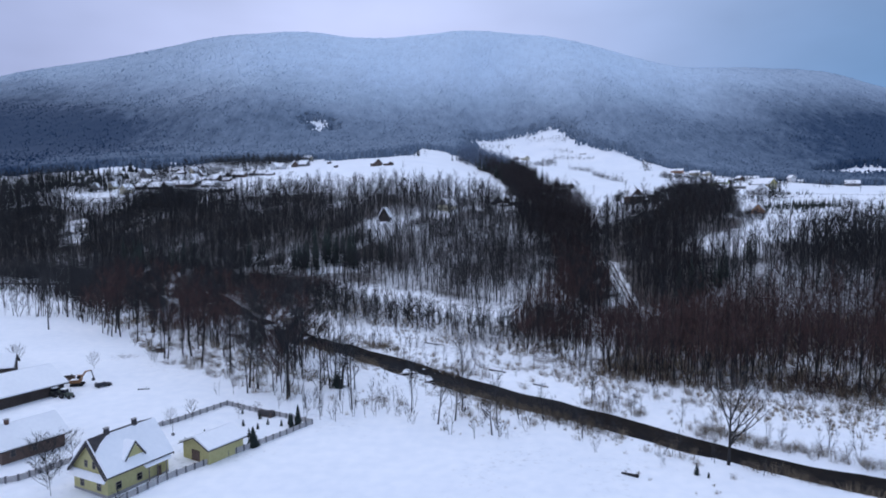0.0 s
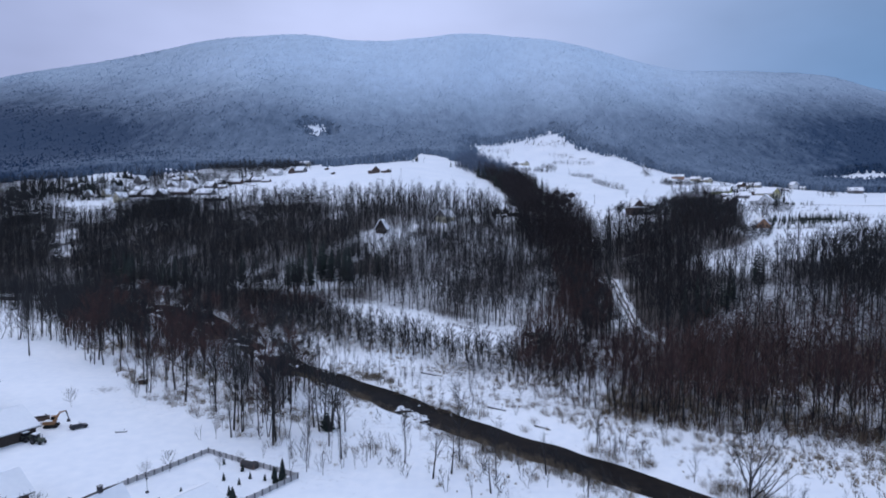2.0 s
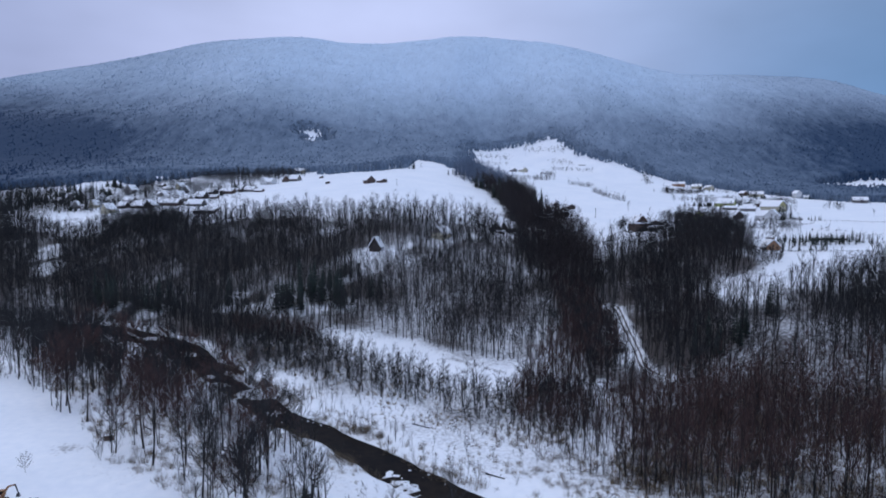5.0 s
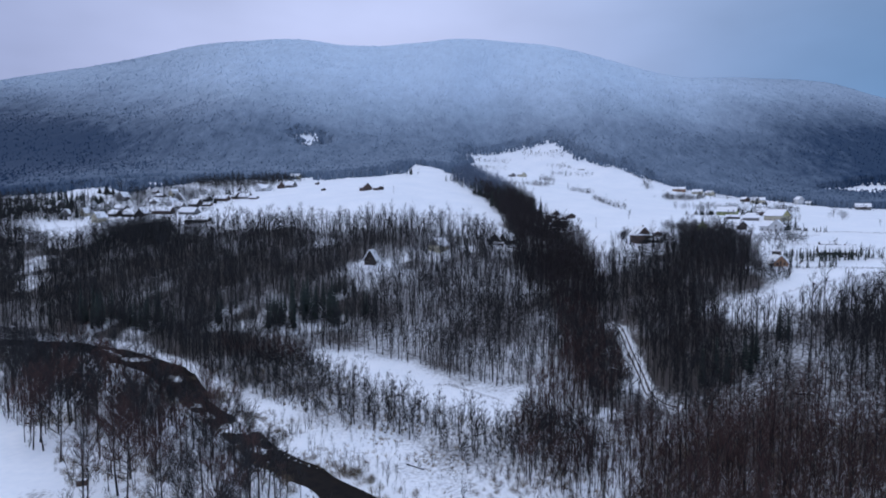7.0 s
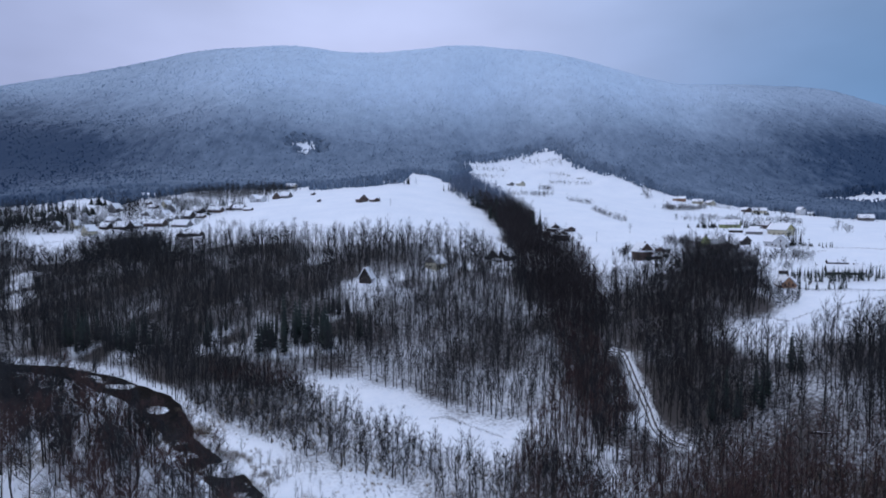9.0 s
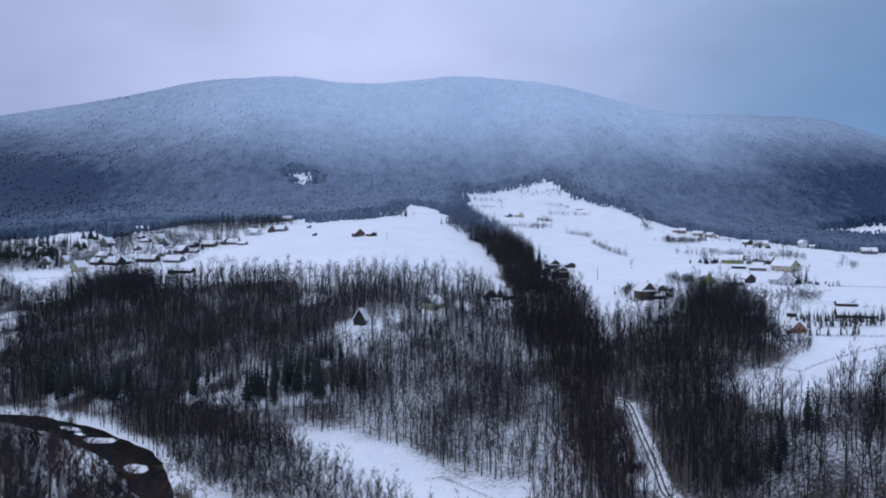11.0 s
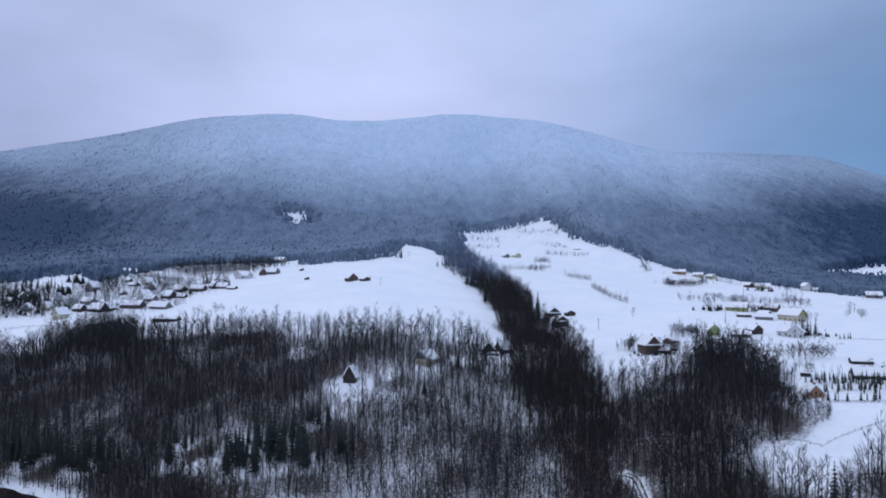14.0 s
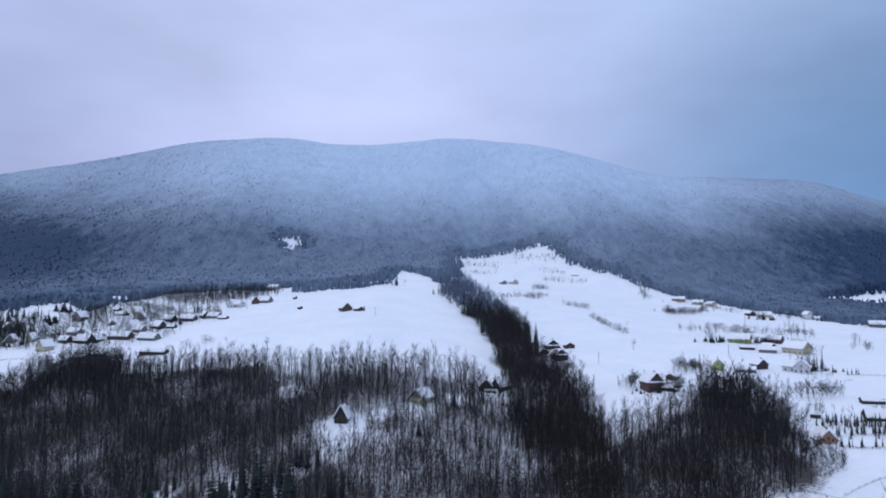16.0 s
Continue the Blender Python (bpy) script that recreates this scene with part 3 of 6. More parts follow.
def bare_tree(seed, tall, spread, first, limbs, twigs, width, sides=5, upright=0.75, stems=1, stout=1.0, fine=1.0):
    """A leafless tree: trunk with limbs, and the twigs of its crown. first: height of the lowest limb as a share of the whole."""
    rng = np.random.default_rng(seed)
    wood, crown = Sticks(), Sticks()
    ends = []
    for s in range(stems):
        lean = rng.normal(0, 0.03 + 0.10 * (stems > 1), 2)
        k = np.linspace(0, 1, 5 if sides > 3 else 3)
        h = tall * (1 if s == 0 else rng.uniform(0.7, 0.95))
        axis = np.stack([lean[0] * h * k + 0.012 * tall * np.sin(5 * k + seed), lean[1] * h * k + 0.012 * tall * np.sin(4 * k + 2 * seed), h * k], 1)
        axis[:, :2] += rng.normal(0, 0.25, 2) * (stems > 1)
        axis[0, 2] = -0.4
        r = stout * tall * (0.0125 if spread < 3 else 0.017) / math.sqrt(stems)
        wood.limb(axis, r * (np.array([1.35, 0.9, 0.66, 0.38, 0.08]) if sides > 3 else np.array([1.35, 0.7, 0.06])), sides)
        for i in range(max(limbs // stems, 2)):
            f = first + (0.95 - first) * (i + rng.uniform(0, 1)) / max(limbs // stems, 2)
            base = np.array([np.interp(f, k, axis[:, j]) for j in range(3)])
            a = rng.uniform(0, 2 * math.pi)
            reach = spread * (1.15 - 0.75 * (f - first) / (1 - first)) * rng.uniform(0.7, 1.15)
            rise = reach * upright * rng.uniform(0.8, 1.5)
            tip = base + np.array([reach * math.cos(a), reach * math.sin(a), rise])
            mid = (base + tip) / 2 + np.array([0, 0, -0.10 * reach]) + rng.normal(0, 0.05 * reach, 3)
            rr = r * (1 - f) * 0.75 + 0.02
            if sides > 3:
                wood.limb([base, mid, tip], [rr, rr * 0.6, 0.012], 3)
            else:
                wood.spike(base, tip, 2.2 * rr, rng)
            ends += [(base, mid, tip, reach)]
    for i in range(twigs):
        base, mid, tip, reach = ends[rng.integers(len(ends))]
        f = rng.uniform(0.25, 1.0)
        p = base + (mid - base) * 2 * f if f < 0.5 else mid + (tip - mid) * (2 * f - 1)
        d = (tip - base) / (np.linalg.norm(tip - base) + 1e-9) + rng.normal(0, 0.45, 3) + np.array([0, 0, 0.7 if sides == 3 else 0.35])
        q = p + d / np.linalg.norm(d) * fine * tall * (rng.uniform(0.11, 0.25) if sides == 3 else rng.uniform(0.06, 0.15))
        crown.spike(p, q, width, rng)
        if sides > 3:
            for _ in range(2):
                p2 = p + (q - p) * rng.uniform(0.2, 0.8)
                d2 = (q - p) * 0.55 + rng.normal(0, 0.25, 3) * np.linalg.norm(q - p)
                crown.spike(p2, p2 + d2, width * 0.7, rng)
    return wood.arrays(), crown.arrays()


def conifer(seed, tall, wide, tiers, around):
    """A spruce: whorls of drooping boughs of uneven length round a trunk."""
    rng = np.random.default_rng(seed)
    wood, crown = Sticks(), Sticks()
    wood.limb(np.array([(0, 0, -0.4), (0, 0, tall * 0.5), (0, 0, tall)]), [tall * 0.014, tall * 0.009, 0.02], 5)
    for i in range(tiers):
        f = (i + 0.5) / tiers
        z = tall * (0.10 + 0.88 * f)
        for k in range(around):
            a = 2 * math.pi * (k + rng.uniform(-0.3, 0.3)) / around + i
            r = wide * (1 - f) ** 0.85 * rng.uniform(0.7, 1.15) + 0.12
            base = np.array([0, 0, z])
            tip = np.array([r * math.cos(a), r * math.sin(a), z - 0.30 * r + rng.normal(0, 0.1)])
            side = np.array([-math.sin(a), math.cos(a), 0]) * r * 0.45
            n = len(crown.v)
            mid = base * 0.4 + tip * 0.6
            crown.v += [base + np.array([0, 0, tall * 0.05]), mid + side - np.array([0, 0, 0.12 * r]), tip, mid - side - np.array([0, 0, 0.12 * r])]
            crown.t += [(n, n + 1, n + 2), (n, n + 2, n + 3)]
    return wood.arrays(), crown.arrays()


def joined(geo):
    (v1, t1), (v2, t2) = geo
    return np.concatenate([v1, v2]), np.concatenate([t1, t2 + len(v1)]), np.concatenate([np.zeros(len(t1), int), np.ones(len(t2), int)])


def scatter(name, protos, spots, mats, label, category, sink=0.0):
    """Many trees or bushes, joined into one mesh. spots: rows of x, y, scale, turn, kind."""
    V, T, M = [], [], []
    n = 0
    zs = ground(spots[:, 0], spots[:, 1]) - sink
    for (x, y, s, a, k), z in zip(spots, zs):
        v, t, m = protos[int(k)]
        c, sn = math.cos(a) * s, math.sin(a) * s
        V.append(np.stack([x + v[:, 0] * c - v[:, 1] * sn, y + v[:, 0] * sn + v[:, 1] * c, z + v[:, 2] * s], 1))
        T.append(t + n)
        M.append(m)
        n += len(v)
    ob = new(name, mesh_from(name, np.concatenate(V), np.concatenate(T), mats, np.concatenate(M)))
    return tagged(ob, label, category, kind="stuff")


def spots_in(poly, spacing, rng, kinds, low=0.75, high=1.2, keep=None):
    """Jittered places inside an outline."""
    xs, ys = [p[0] for p in poly], [p[1] for p in poly]
    gx, gy = np.meshgrid(np.arange(min(xs), max(xs), spacing), np.arange(min(ys), max(ys), spacing))
    x, y = (g.ravel() + rng.uniform(-0.6, 0.6, g.size) * spacing for g in (gx, gy))
    ok = inside(x, y, poly)
    ok &= line_distance(x, y, RIVER) > 7.5 + 2.0 * np.clip((y - 290) / 60, 0, 1)
    lane = line_distance(x, y, LANE)
    ok &= (lane > 3.0) & ~((x < 93) & (lane < 6.0) & (y > 300))
    if keep is not None:
        ok &= keep(x, y, rng)
    x, y = x[ok], y[ok]
    k = np.array(kinds)[rng.integers(len(kinds), size=len(x))]
    return np.stack([x, y, rng.uniform(low, high, len(x)), rng.uniform(0, 6.283, len(x)), k], 1)


def open_wood(x, y, rng):
    ok = np.ones(len(x), bool)
    for cx, cy, r in CLEARINGS:
        ok &= np.hypot(x - cx, y - cy) > r * rng.uniform(0.7, 1.15, len(x))
    thin = 0.78 + 0.40 * wobble(x, y, 13, 4) + 0.2 * wobble(x, y, 6, 2) + 0.16 * (x < -60)
    thin = np.where((np.abs(x + 15) < 75) & (np.abs(y - 500) < 45), thin * 0.88, thin)
    return ok & (rng.uniform(size=len(x)) < thin)


rng = np.random.default_rng(11)
FAR_TREES = [joined(bare_tree(100 + i, rng.uniform(14, 20), rng.uniform(1.8, 3.0), 0.38, 12, 66, 0.115, 3, 1.25, 1 + (i % 4 == 3), 0.82, 0.8)) for i in range(9)]
NEAR_TREES = [joined(bare_tree(120 + i, rng.uniform(13, 19), rng.uniform(1.8, 3.0), 0.34, 14, 120, 0.08, 3, 1.3, 1 + (i % 3 == 2), 0.75, 0.75)) for i in range(7)]
GARDEN_TREES = [joined(bare_tree(150 + i, rng.uniform(7, 11), rng.uniform(2.4, 3.4), 0.14, 9, 50, 0.19, 3, 1.1, 1, 0.8, 0.8)) for i in range(5)]
FAR_FIRS = [joined(conifer(140 + i, rng.uniform(11, 17), rng.uniform(1.9, 2.7), 10, 6)) for i in range(3)]
SHRUBS = [joined(bare_tree(160 + i, rng.uniform(2.4, 4.4), 1.4, 0.1, 9, 27, 0.15, 3, 1.2, 3)) for i in range(5)]


def tuft(seed):
    """A clump of dry stalks."""
    r = np.random.default_rng(seed)
    a = Sticks()
    for _ in range(15):
        p = np.append(r.normal(0, 0.30, 2), -0.1)
        a.spike(p, p + np.append(r.normal(0, 0.40, 2), r.uniform(0.7, 1.7)), 0.13, r)
    v, t = a.arrays()
    return v, t, np.zeros(len(t), int)


TUFTS = [tuft(170 + i) for i in range(5)]

scatter("hillside_wood", FAR_TREES, spots_in(LEFT_HILL, 3.5, rng, range(9), 0.6, 1.25, open_wood), [BARK, TWIG], "dense leafless grey-brown wood on the snowy hillside", "woodland")
scatter("western_wood", FAR_TREES, np.concatenate([spots_in(((-292, 560), (-284, 604), (-228, 604), (-187, 594), (-139, 586), (-139, 556)), 4.2, rng, range(9), 0.55, 0.85)] + [spots_in(poly, 5.4, rng, range(9), 0.7, 1.25) for poly in (((-720, 455), (-562, 457), (-562, 640), (-720, 660)), ((-720, 660), (-562, 642), (-470, 646), (-425, 668), (-470, 712), (-720, 740)))]), [BARK, TWIG], "dark leafless wood on the far western slope", "woodland")
scatter("gully_wood", FAR_TREES, np.concatenate([spots_in(GULLY, 3.5, rng, range(9), 0.7, 1.2, lambda x, y, r: y < 800 + 60 * r.uniform(-1, 1, len(x))), spots_in(((50, 485), (56, 430), (62, 402), (84, 392), (102, 420), (108, 480)), 4.6, rng, range(9), 0.75, 1.15), spots_in(DENSE_WOOD, 4.9, rng, range(9), 0.6, 1.15)]), [BARK, GULLY_TWIG], "dense dark leafless trees along the gully between the fields", "woodland")
scatter("upper_gully_wood", FAR_TREES, spots_in(GULLY, 4.6, rng, range(9), 0.7, 1.2, lambda x, y, r: y > 780), [HAZED_RIMED_TWIG, HAZED_RIMED_TWIG], "bare trees at the gully's upper end, pale with light rime and painted haze", "woodland")
scatter("eastern_wood", FAR_TREES, np.concatenate([spots_in(((148, 266), (172, 328), (221, 346), (270, 352), (420, 372), (420, 262)), 4.8, rng, range(9), 0.6, 1.1), spots_in(RIGHT_HILL, 3.7, rng, range(9), 0.65, 1.2, lambda x, y, r: (r.uniform(size=len(x)) < 0.86 + 0.4 * wobble(x, y, 14, 2) + 0.3 * (y > 385)) & (y > 262 + 8 * wobble(x, y, 20)) & (np.hypot((x - 88) / 17, (y - 284) / 20) > r.uniform(0.5, 1.1, len(x))) & (np.hypot(x - 62, y - 265) > 10))]), [BARK, TWIG], "leafless wood on the steep snowy bank beside the lane", "woodland")
scatter("lowland_wood", NEAR_TREES, spots_in(RIGHT_HILL, 3.25, rng, range(7), 0.55, 1.15, lambda x, y, r: (r.uniform(size=len(x)) < 0.85 + 0.35 * wobble(x, y, 12, 5)) & (y < 262 + 8 * wobble(x, y, 20)) & (x < 60 + 0.85 * y) & (np.hypot((x - 82) / 16, (y - 262) / 26) > r.uniform(0.45, 1.15, len(x))) & (np.hypot((x - 62) / 8, (y - 264) / 14) > 1)), [BARK, RED_TWIG], "dense reddish-brown leafless wood at the foot of the slope", "woodland")


# ---- rimed wood on the mountain, haze in its colours ----
def build_mountain_wood():
    r = np.random.default_rng(5)
    V, T, n = [], [], 0
    for y0, y1, gap in ((780, 1300, 5.6), (1300, 1700, 5.8), (1700, 1980, 6.2)):
        gx, gy = np.meshgrid(np.arange(-1750, 1750, gap), np.arange(y0, y1, gap))
        x, y = gx.ravel() + r.uniform(-2.7, 2.7, gx.size), gy.ravel() + r.uniform(-2.7, 2.7, gx.size)
        ok = mountain_wood(x, y) & (np.abs(x) < 0.78 * y + 120)
        x, y = x[ok], y[ok]
        rim = ~(mountain_wood(x, y - 16) & mountain_wood(x - 16, y) & mountain_wood(x + 16, y))
        ok = rim | (r.uniform(size=len(x)) < 0.5)
        x, y = x[ok], y[ok]
        z = ground(x, y)
        edge = ~(mountain_wood(x, y - 16) & mountain_wood(x - 16, y) & mountain_wood(x + 16, y))
        tall = r.uniform(8.4, 10.2, len(x)) + 2.4 * r.uniform(0, 1, len(x)) * (r.uniform(size=len(x)) < 0.15) + 2.0 * edge * r.uniform(-1, 1, len(x))
        wide, a = np.where(edge, r.uniform(1.7, 2.7, len(x)), r.uniform(2.0, 3.0, len(x))), r.uniform(0, 6.28, len(x))
        pts = [np.stack([x + r.normal(0, 0.4, len(x)), y, z + tall], 1)]
        for k in range(4):
            t = a + k * math.pi / 2
            pts.append(np.stack([x + wide * np.cos(t), y + wide * np.sin(t), z + tall * np.where(edge, r.uniform(-0.02, 0.15, len(x)), 0.62)], 1))
        v = np.stack(pts, 1).reshape(-1, 3)
        b = n + 5 * np.arange(len(x))
        for k in range(4):
            T.append(np.stack([b, b + 1 + k, b + 1 + (k + 1) % 4], 1))
        V.append(v)
        n += len(v)
    # the closed canopy between the crowns
    gx, gy = np.meshgrid(np.arange(-1740, 1745, 9.0), np.arange(790, 1985, 9.0))
    gx, gy = gx + r.uniform(-2.6, 2.6, gx.shape), gy + r.uniform(-2.6, 2.6, gx.shape)
    i = n + np.arange(gx.size).reshape(gx.shape)
    deep = np.ones(gx.shape, bool)
    for dx, dy in ((0, 0), (-30, 0), (30, 0), (0, -30), (0, 22), (-22, -22), (22, -22)):
        deep &= mountain_wood(gx + dx, gy + dy)
    V.append(np.stack([gx, gy, ground(gx, gy) + np.where(deep, 7.9 + 0.5 * wobble(gx, gy, 31) + r.uniform(-0.75, 0.75, gx.shape), -0.6)], -1).reshape(-1, 3))
    a, b, c, d = (q.ravel() for q in (i[:-1, :-1], i[:-1, 1:], i[1:, 1:], i[1:, :-1]))
    cx, cy = (gx[:-1, :-1] + 10).ravel(), (gy[:-1, :-1] + 10).ravel()
    dp = deep.ravel()
    inner = dp[a - n] | dp[b - n] | dp[c - n] | dp[d - n]
    T += [np.stack([a, b, c], 1)[inner], np.stack([a, c, d], 1)[inner]]
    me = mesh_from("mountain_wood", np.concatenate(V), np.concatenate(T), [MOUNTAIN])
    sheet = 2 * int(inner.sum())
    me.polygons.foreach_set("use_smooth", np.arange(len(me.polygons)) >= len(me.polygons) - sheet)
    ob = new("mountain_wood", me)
    tagged(ob, "mountain forest white with rime and painted haze towards the summit", "woodland", kind="stuff")


build_mountain_wood()

# ---- understorey, reeds and firs ----
shrub_spots = np.concatenate([
    spots_in(MEADOW_STRIP, 3.2, rng, range(5), 0.7, 1.5, lambda x, y, r: r.uniform(size=len(x)) < 0.85),
    spots_in(RIVER_STRIP, 4.6, rng, range(5), 0.5, 1.3, lambda x, y, r: r.uniform(size=len(x)) < 0.45 + 0.45 * wobble(x, y, 9) + 0.2 * (line_distance(x, y, RIVER) < 16)),
    spots_in(FAR_BANK, 3.0, rng, range(5), 0.35, 0.95, lambda x, y, r: (r.uniform(size=len(x)) < 0.34 + 0.4 * wobble(x, y, 10, 2)) & (line_distance(x, y, RIVER) > 24)),
    spots_in(LEFT_HILL, 10.0, rng, range(5), 0.8, 1.6, open_wood),
    spots_in(RIGHT_HILL, 8.6, rng, range(5), 0.8, 1.8, lambda x, y, r: r.uniform(size=len(x)) < 0.7),
    spots_in(GULLY, 8.0, rng, range(5), 0.9, 1.9),
])
scatter("understorey_shrubs", SHRUBS, shrub_spots, [BARK, TWIG], "bare brown shrubs below the trees, standing in snow", "shrubs")
tuft_spots = np.concatenate([
    spots_in(FAR_BANK, 1.8, rng, range(5), 0.35, 1.1, lambda x, y, r: r.uniform(size=len(x)) < np.clip(0.10 + 1.0 * (line_distance(x, y, RIVER) - 14) / 20, 0.06, 1.1) * (0.14 + 0.85 * wobble(x, y, 6, 3))),
    spots_in(((-40, 165), (-28, 156), (12, 137), (70, 92), (90, 100), (62, 122), (26, 152), (-8, 188)), 1.8, rng, range(5), 0.25, 0.75, lambda x, y, r: r.uniform(size=len(x)) < 0.04 + 0.45 * wobble(x, y, 6, 1)),
    spots_in(MEADOW_STRIP, 3.2, rng, range(5), 0.7, 1.6, lambda x, y, r: r.uniform(size=len(x)) < 0.4),
    spots_in(RIGHT_HILL, 4.0, rng, range(5), 0.8, 1.6, lambda x, y, r: (r.uniform(size=len(x)) < 0.6) & (y < 260)),
])
scatter("dry_grass_tufts", TUFTS, tuft_spots, [STRAW, STRAW], "tan dry grass and reed tufts poking through snow", "grass")
scatter("red_willow_scrub", FAR_TREES + SHRUBS, np.concatenate([
    spots_in(((26, 226), (28, 262), (40, 294), (58, 302), (70, 262), (64, 226), (46, 206)), 2.6, rng, range(9), 0.40, 0.72, lambda x, y, r: np.hypot((x - 62) / 7, (y - 264) / 12) > 1),
    spots_in(((38, 296), (50, 316), (62, 332), (66, 396), (88, 394), (86, 345), (86, 305), (70, 284), (50, 286)), 3.1, rng, range(9), 0.6, 1.0),
    spots_in(((16, 226), (32, 200), (52, 184), (81, 169), (120, 160), (220, 148), (220, 162), (120, 174), (81, 184), (56, 198), (30, 236)), 2.3, rng, range(9, 14), 0.45, 1.05, lambda x, y, r: r.uniform(size=len(x)) < 0.62 + 0.4 * wobble(x, y, 7, 2)),
    spots_in(((66, 240), (64, 272), (84, 294), (104, 288), (106, 262), (92, 238)), 2.5, rng, range(9), 0.26, 0.46),
    spots_in(((-240, 392), (-200, 380), (-150, 338), (-118, 304), (-88, 272), (-62, 244), (-58, 232), (-70, 222), (-105, 252), (-150, 300), (-215, 350)), 2.7, rng, range(9, 14), 0.8, 1.5, lambda x, y, r: r.uniform(size=len(x)) < 0.7 + 0.5 * wobble(x, y, 7, 2)),
    spots_in(((95, 172), (104, 188), (122, 178), (118, 166)), 2.4, rng, range(9, 14), 0.8, 1.3),
    spots_in(((-112, 368), (-86, 354), (-60, 347), (-62, 370), (-84, 386), (-114, 388)), 2.8, rng, range(9), 0.45, 0.72),
]), [BARK, RED_TWIG], "dense reddish-brown bare willow and alder scrub", "scrub")


def brush(seed):
    """A low, dense clump of fine stems and stalks."""
    r = np.random.default_rng(seed)
    a = Sticks()
    for _ in range(46):
        q = np.append(r.normal(0, 0.55, 2), -0.1)
        b = q + np.append(q[:2] * 0.5 + r.normal(0, 0.35, 2), r.uniform(0.7, 2.3))
        a.spike(q, b, 0.055, r)
        m = q + (b - q) * r.uniform(0.4, 0.8)
        a.spike(m, m + np.append(r.normal(0, 0.35, 2), r.uniform(0.2, 0.7)), 0.045, r)
    v, t = a.arrays()
    return v, t, (r.uniform(size=len(t)) < 0.5).astype(int)


def bank_spots(line, low, high, gap, share, smin, smax):
    """Places at a distance from low to high metres from the river's middle line."""
    gx, gy = np.meshgrid(np.arange(-160, 130, gap), np.arange(80, 340, gap))
    x, y = gx.ravel() + rng.uniform(-0.7, 0.7, gx.size) * gap, gy.ravel() + rng.uniform(-0.7, 0.7, gx.size) * gap
    d = line_distance(x, y, line)
    ok = (d > low + 1.2 * wobble(x, y, 4)) & (d < high + 3 * wobble(x, y, 9, 2)) & (rng.uniform(size=len(x)) < share + 1.2 * share * wobble(x, y, 5, 3))
    ok &= np.hypot(x - 57, y - 124) > 2.5
    x, y = x[ok], y[ok]
    return np.stack([x, y, rng.uniform(smin, smax, len(x)), rng.uniform(0, 6.28, len(x)), rng.integers(4, size=len(x))], 1)


BRUSHES = [brush(180 + i) for i in range(4)]
WOOD_EDGE = ((32, 214), (40, 204), (54, 190), (81, 177), (120, 166), (170, 158))
scatter("bank_brush", BRUSHES, np.concatenate([bank_spots(RIVER, 5.6, 9.5, 1.5, 0.46, 0.5, 1.35), bank_spots(RIVER, 9.0, 17.0, 2.1, 0.17, 0.4, 1.1), bank_spots(((-40, 176), (-22, 166), (-4, 155), (14, 144)), -1, 5.0, 1.8, 0.18, 0.5, 1.2), bank_spots(WOOD_EDGE, -3.0, 7.0, 1.8, 0.46, 0.5, 1.3), bank_spots(WOOD_EDGE, 7.0, 20.0, 2.2, 0.36, 0.5, 1.15), bank_spots(((-140, 282), (-112, 252), (-82, 214), (-56, 190), (-36, 176)), -1, 12, 2.1, 0.34, 0.6, 1.35), spots_in(RIGHT_HILL, 3.4, rng, range(4), 0.8, 1.7, lambda x, y, r: (y < 258) & (x < 225) & (y > 170) & (r.uniform(size=len(x)) < 0.75 + 0.5 * wobble(x, y, 7)))]), [STRAW, BRUSH], "low brown and tan brush along the snowy river banks", "brush")

SAPLINGS = [joined(bare_tree(190 + i, rng.uniform(4.5, 8), rng.uniform(0.9, 1.5), 0.2, 12, 60, 0.05, 3, 1.6, 1 + i % 3)) for i in range(4)]
scatter("bank_saplings", SAPLINGS, np.concatenate([bank_spots(RIVER, 6.5, 13.0, 2.4, 0.26, 0.4, 0.95), bank_spots(((-60, 180), (-28, 162), (-5, 152), (14, 143)), -1, 9.0, 2.6, 0.16, 0.5, 1.0), bank_spots(WOOD_EDGE, -1, 8, 3.0, 0.25, 0.5, 1.0), bank_spots(((-45, 262), (-10, 235), (20, 212)), -1, 10, 2.8, 0.25, 0.4, 0.9)]), [BARK, TWIG], "thin bare saplings and shoots along the river", "saplings")


def fir_spots(middle, n, r):
    return [(middle[0] + rng.normal(0, r), middle[1] + rng.normal(0, r * 0.5), rng.uniform(0.65, 1.1), rng.uniform(0, 6), rng.integers(3)) for _ in range(n)]


scatter("spruce_group", FAR_FIRS, np.array(
    [(x, y, 1.35 * q, a, k) for x, y, q, a, k in fir_spots((-79, 430), 20, 9)] + fir_spots((-98, 437), 10, 7) + [(x, y, 1.45 * q, a, k) for x, y, q, a, k in fir_spots((-128.5, 424), 3, 2) + fir_spots((-94, 420), 14, 9) + fir_spots((-70, 421), 10, 5) + fir_spots((-57, 418), 8, 4) + fir_spots((-40, 424), 3, 3) + fir_spots((-208, 438), 14, 8) + fir_spots((-176, 426), 12, 7) + fir_spots((-226, 449), 8, 8)] + fir_spots((-128, 441), 6, 6) + fir_spots((-60, 452), 5, 4) + fir_spots((-195, 446), 4, 10) + fir_spots((-150, 425), 4, 14)
    + [(x, y, 1.1 * q, a, k) for x, y, q, a, k in fir_spots((138, 304), 6, 8) + fir_spots((116, 296), 6, 6) + fir_spots((158, 318), 3, 6)]), [BARK, NEEDLE], "small dark spruces among the bare trees", "spruces")
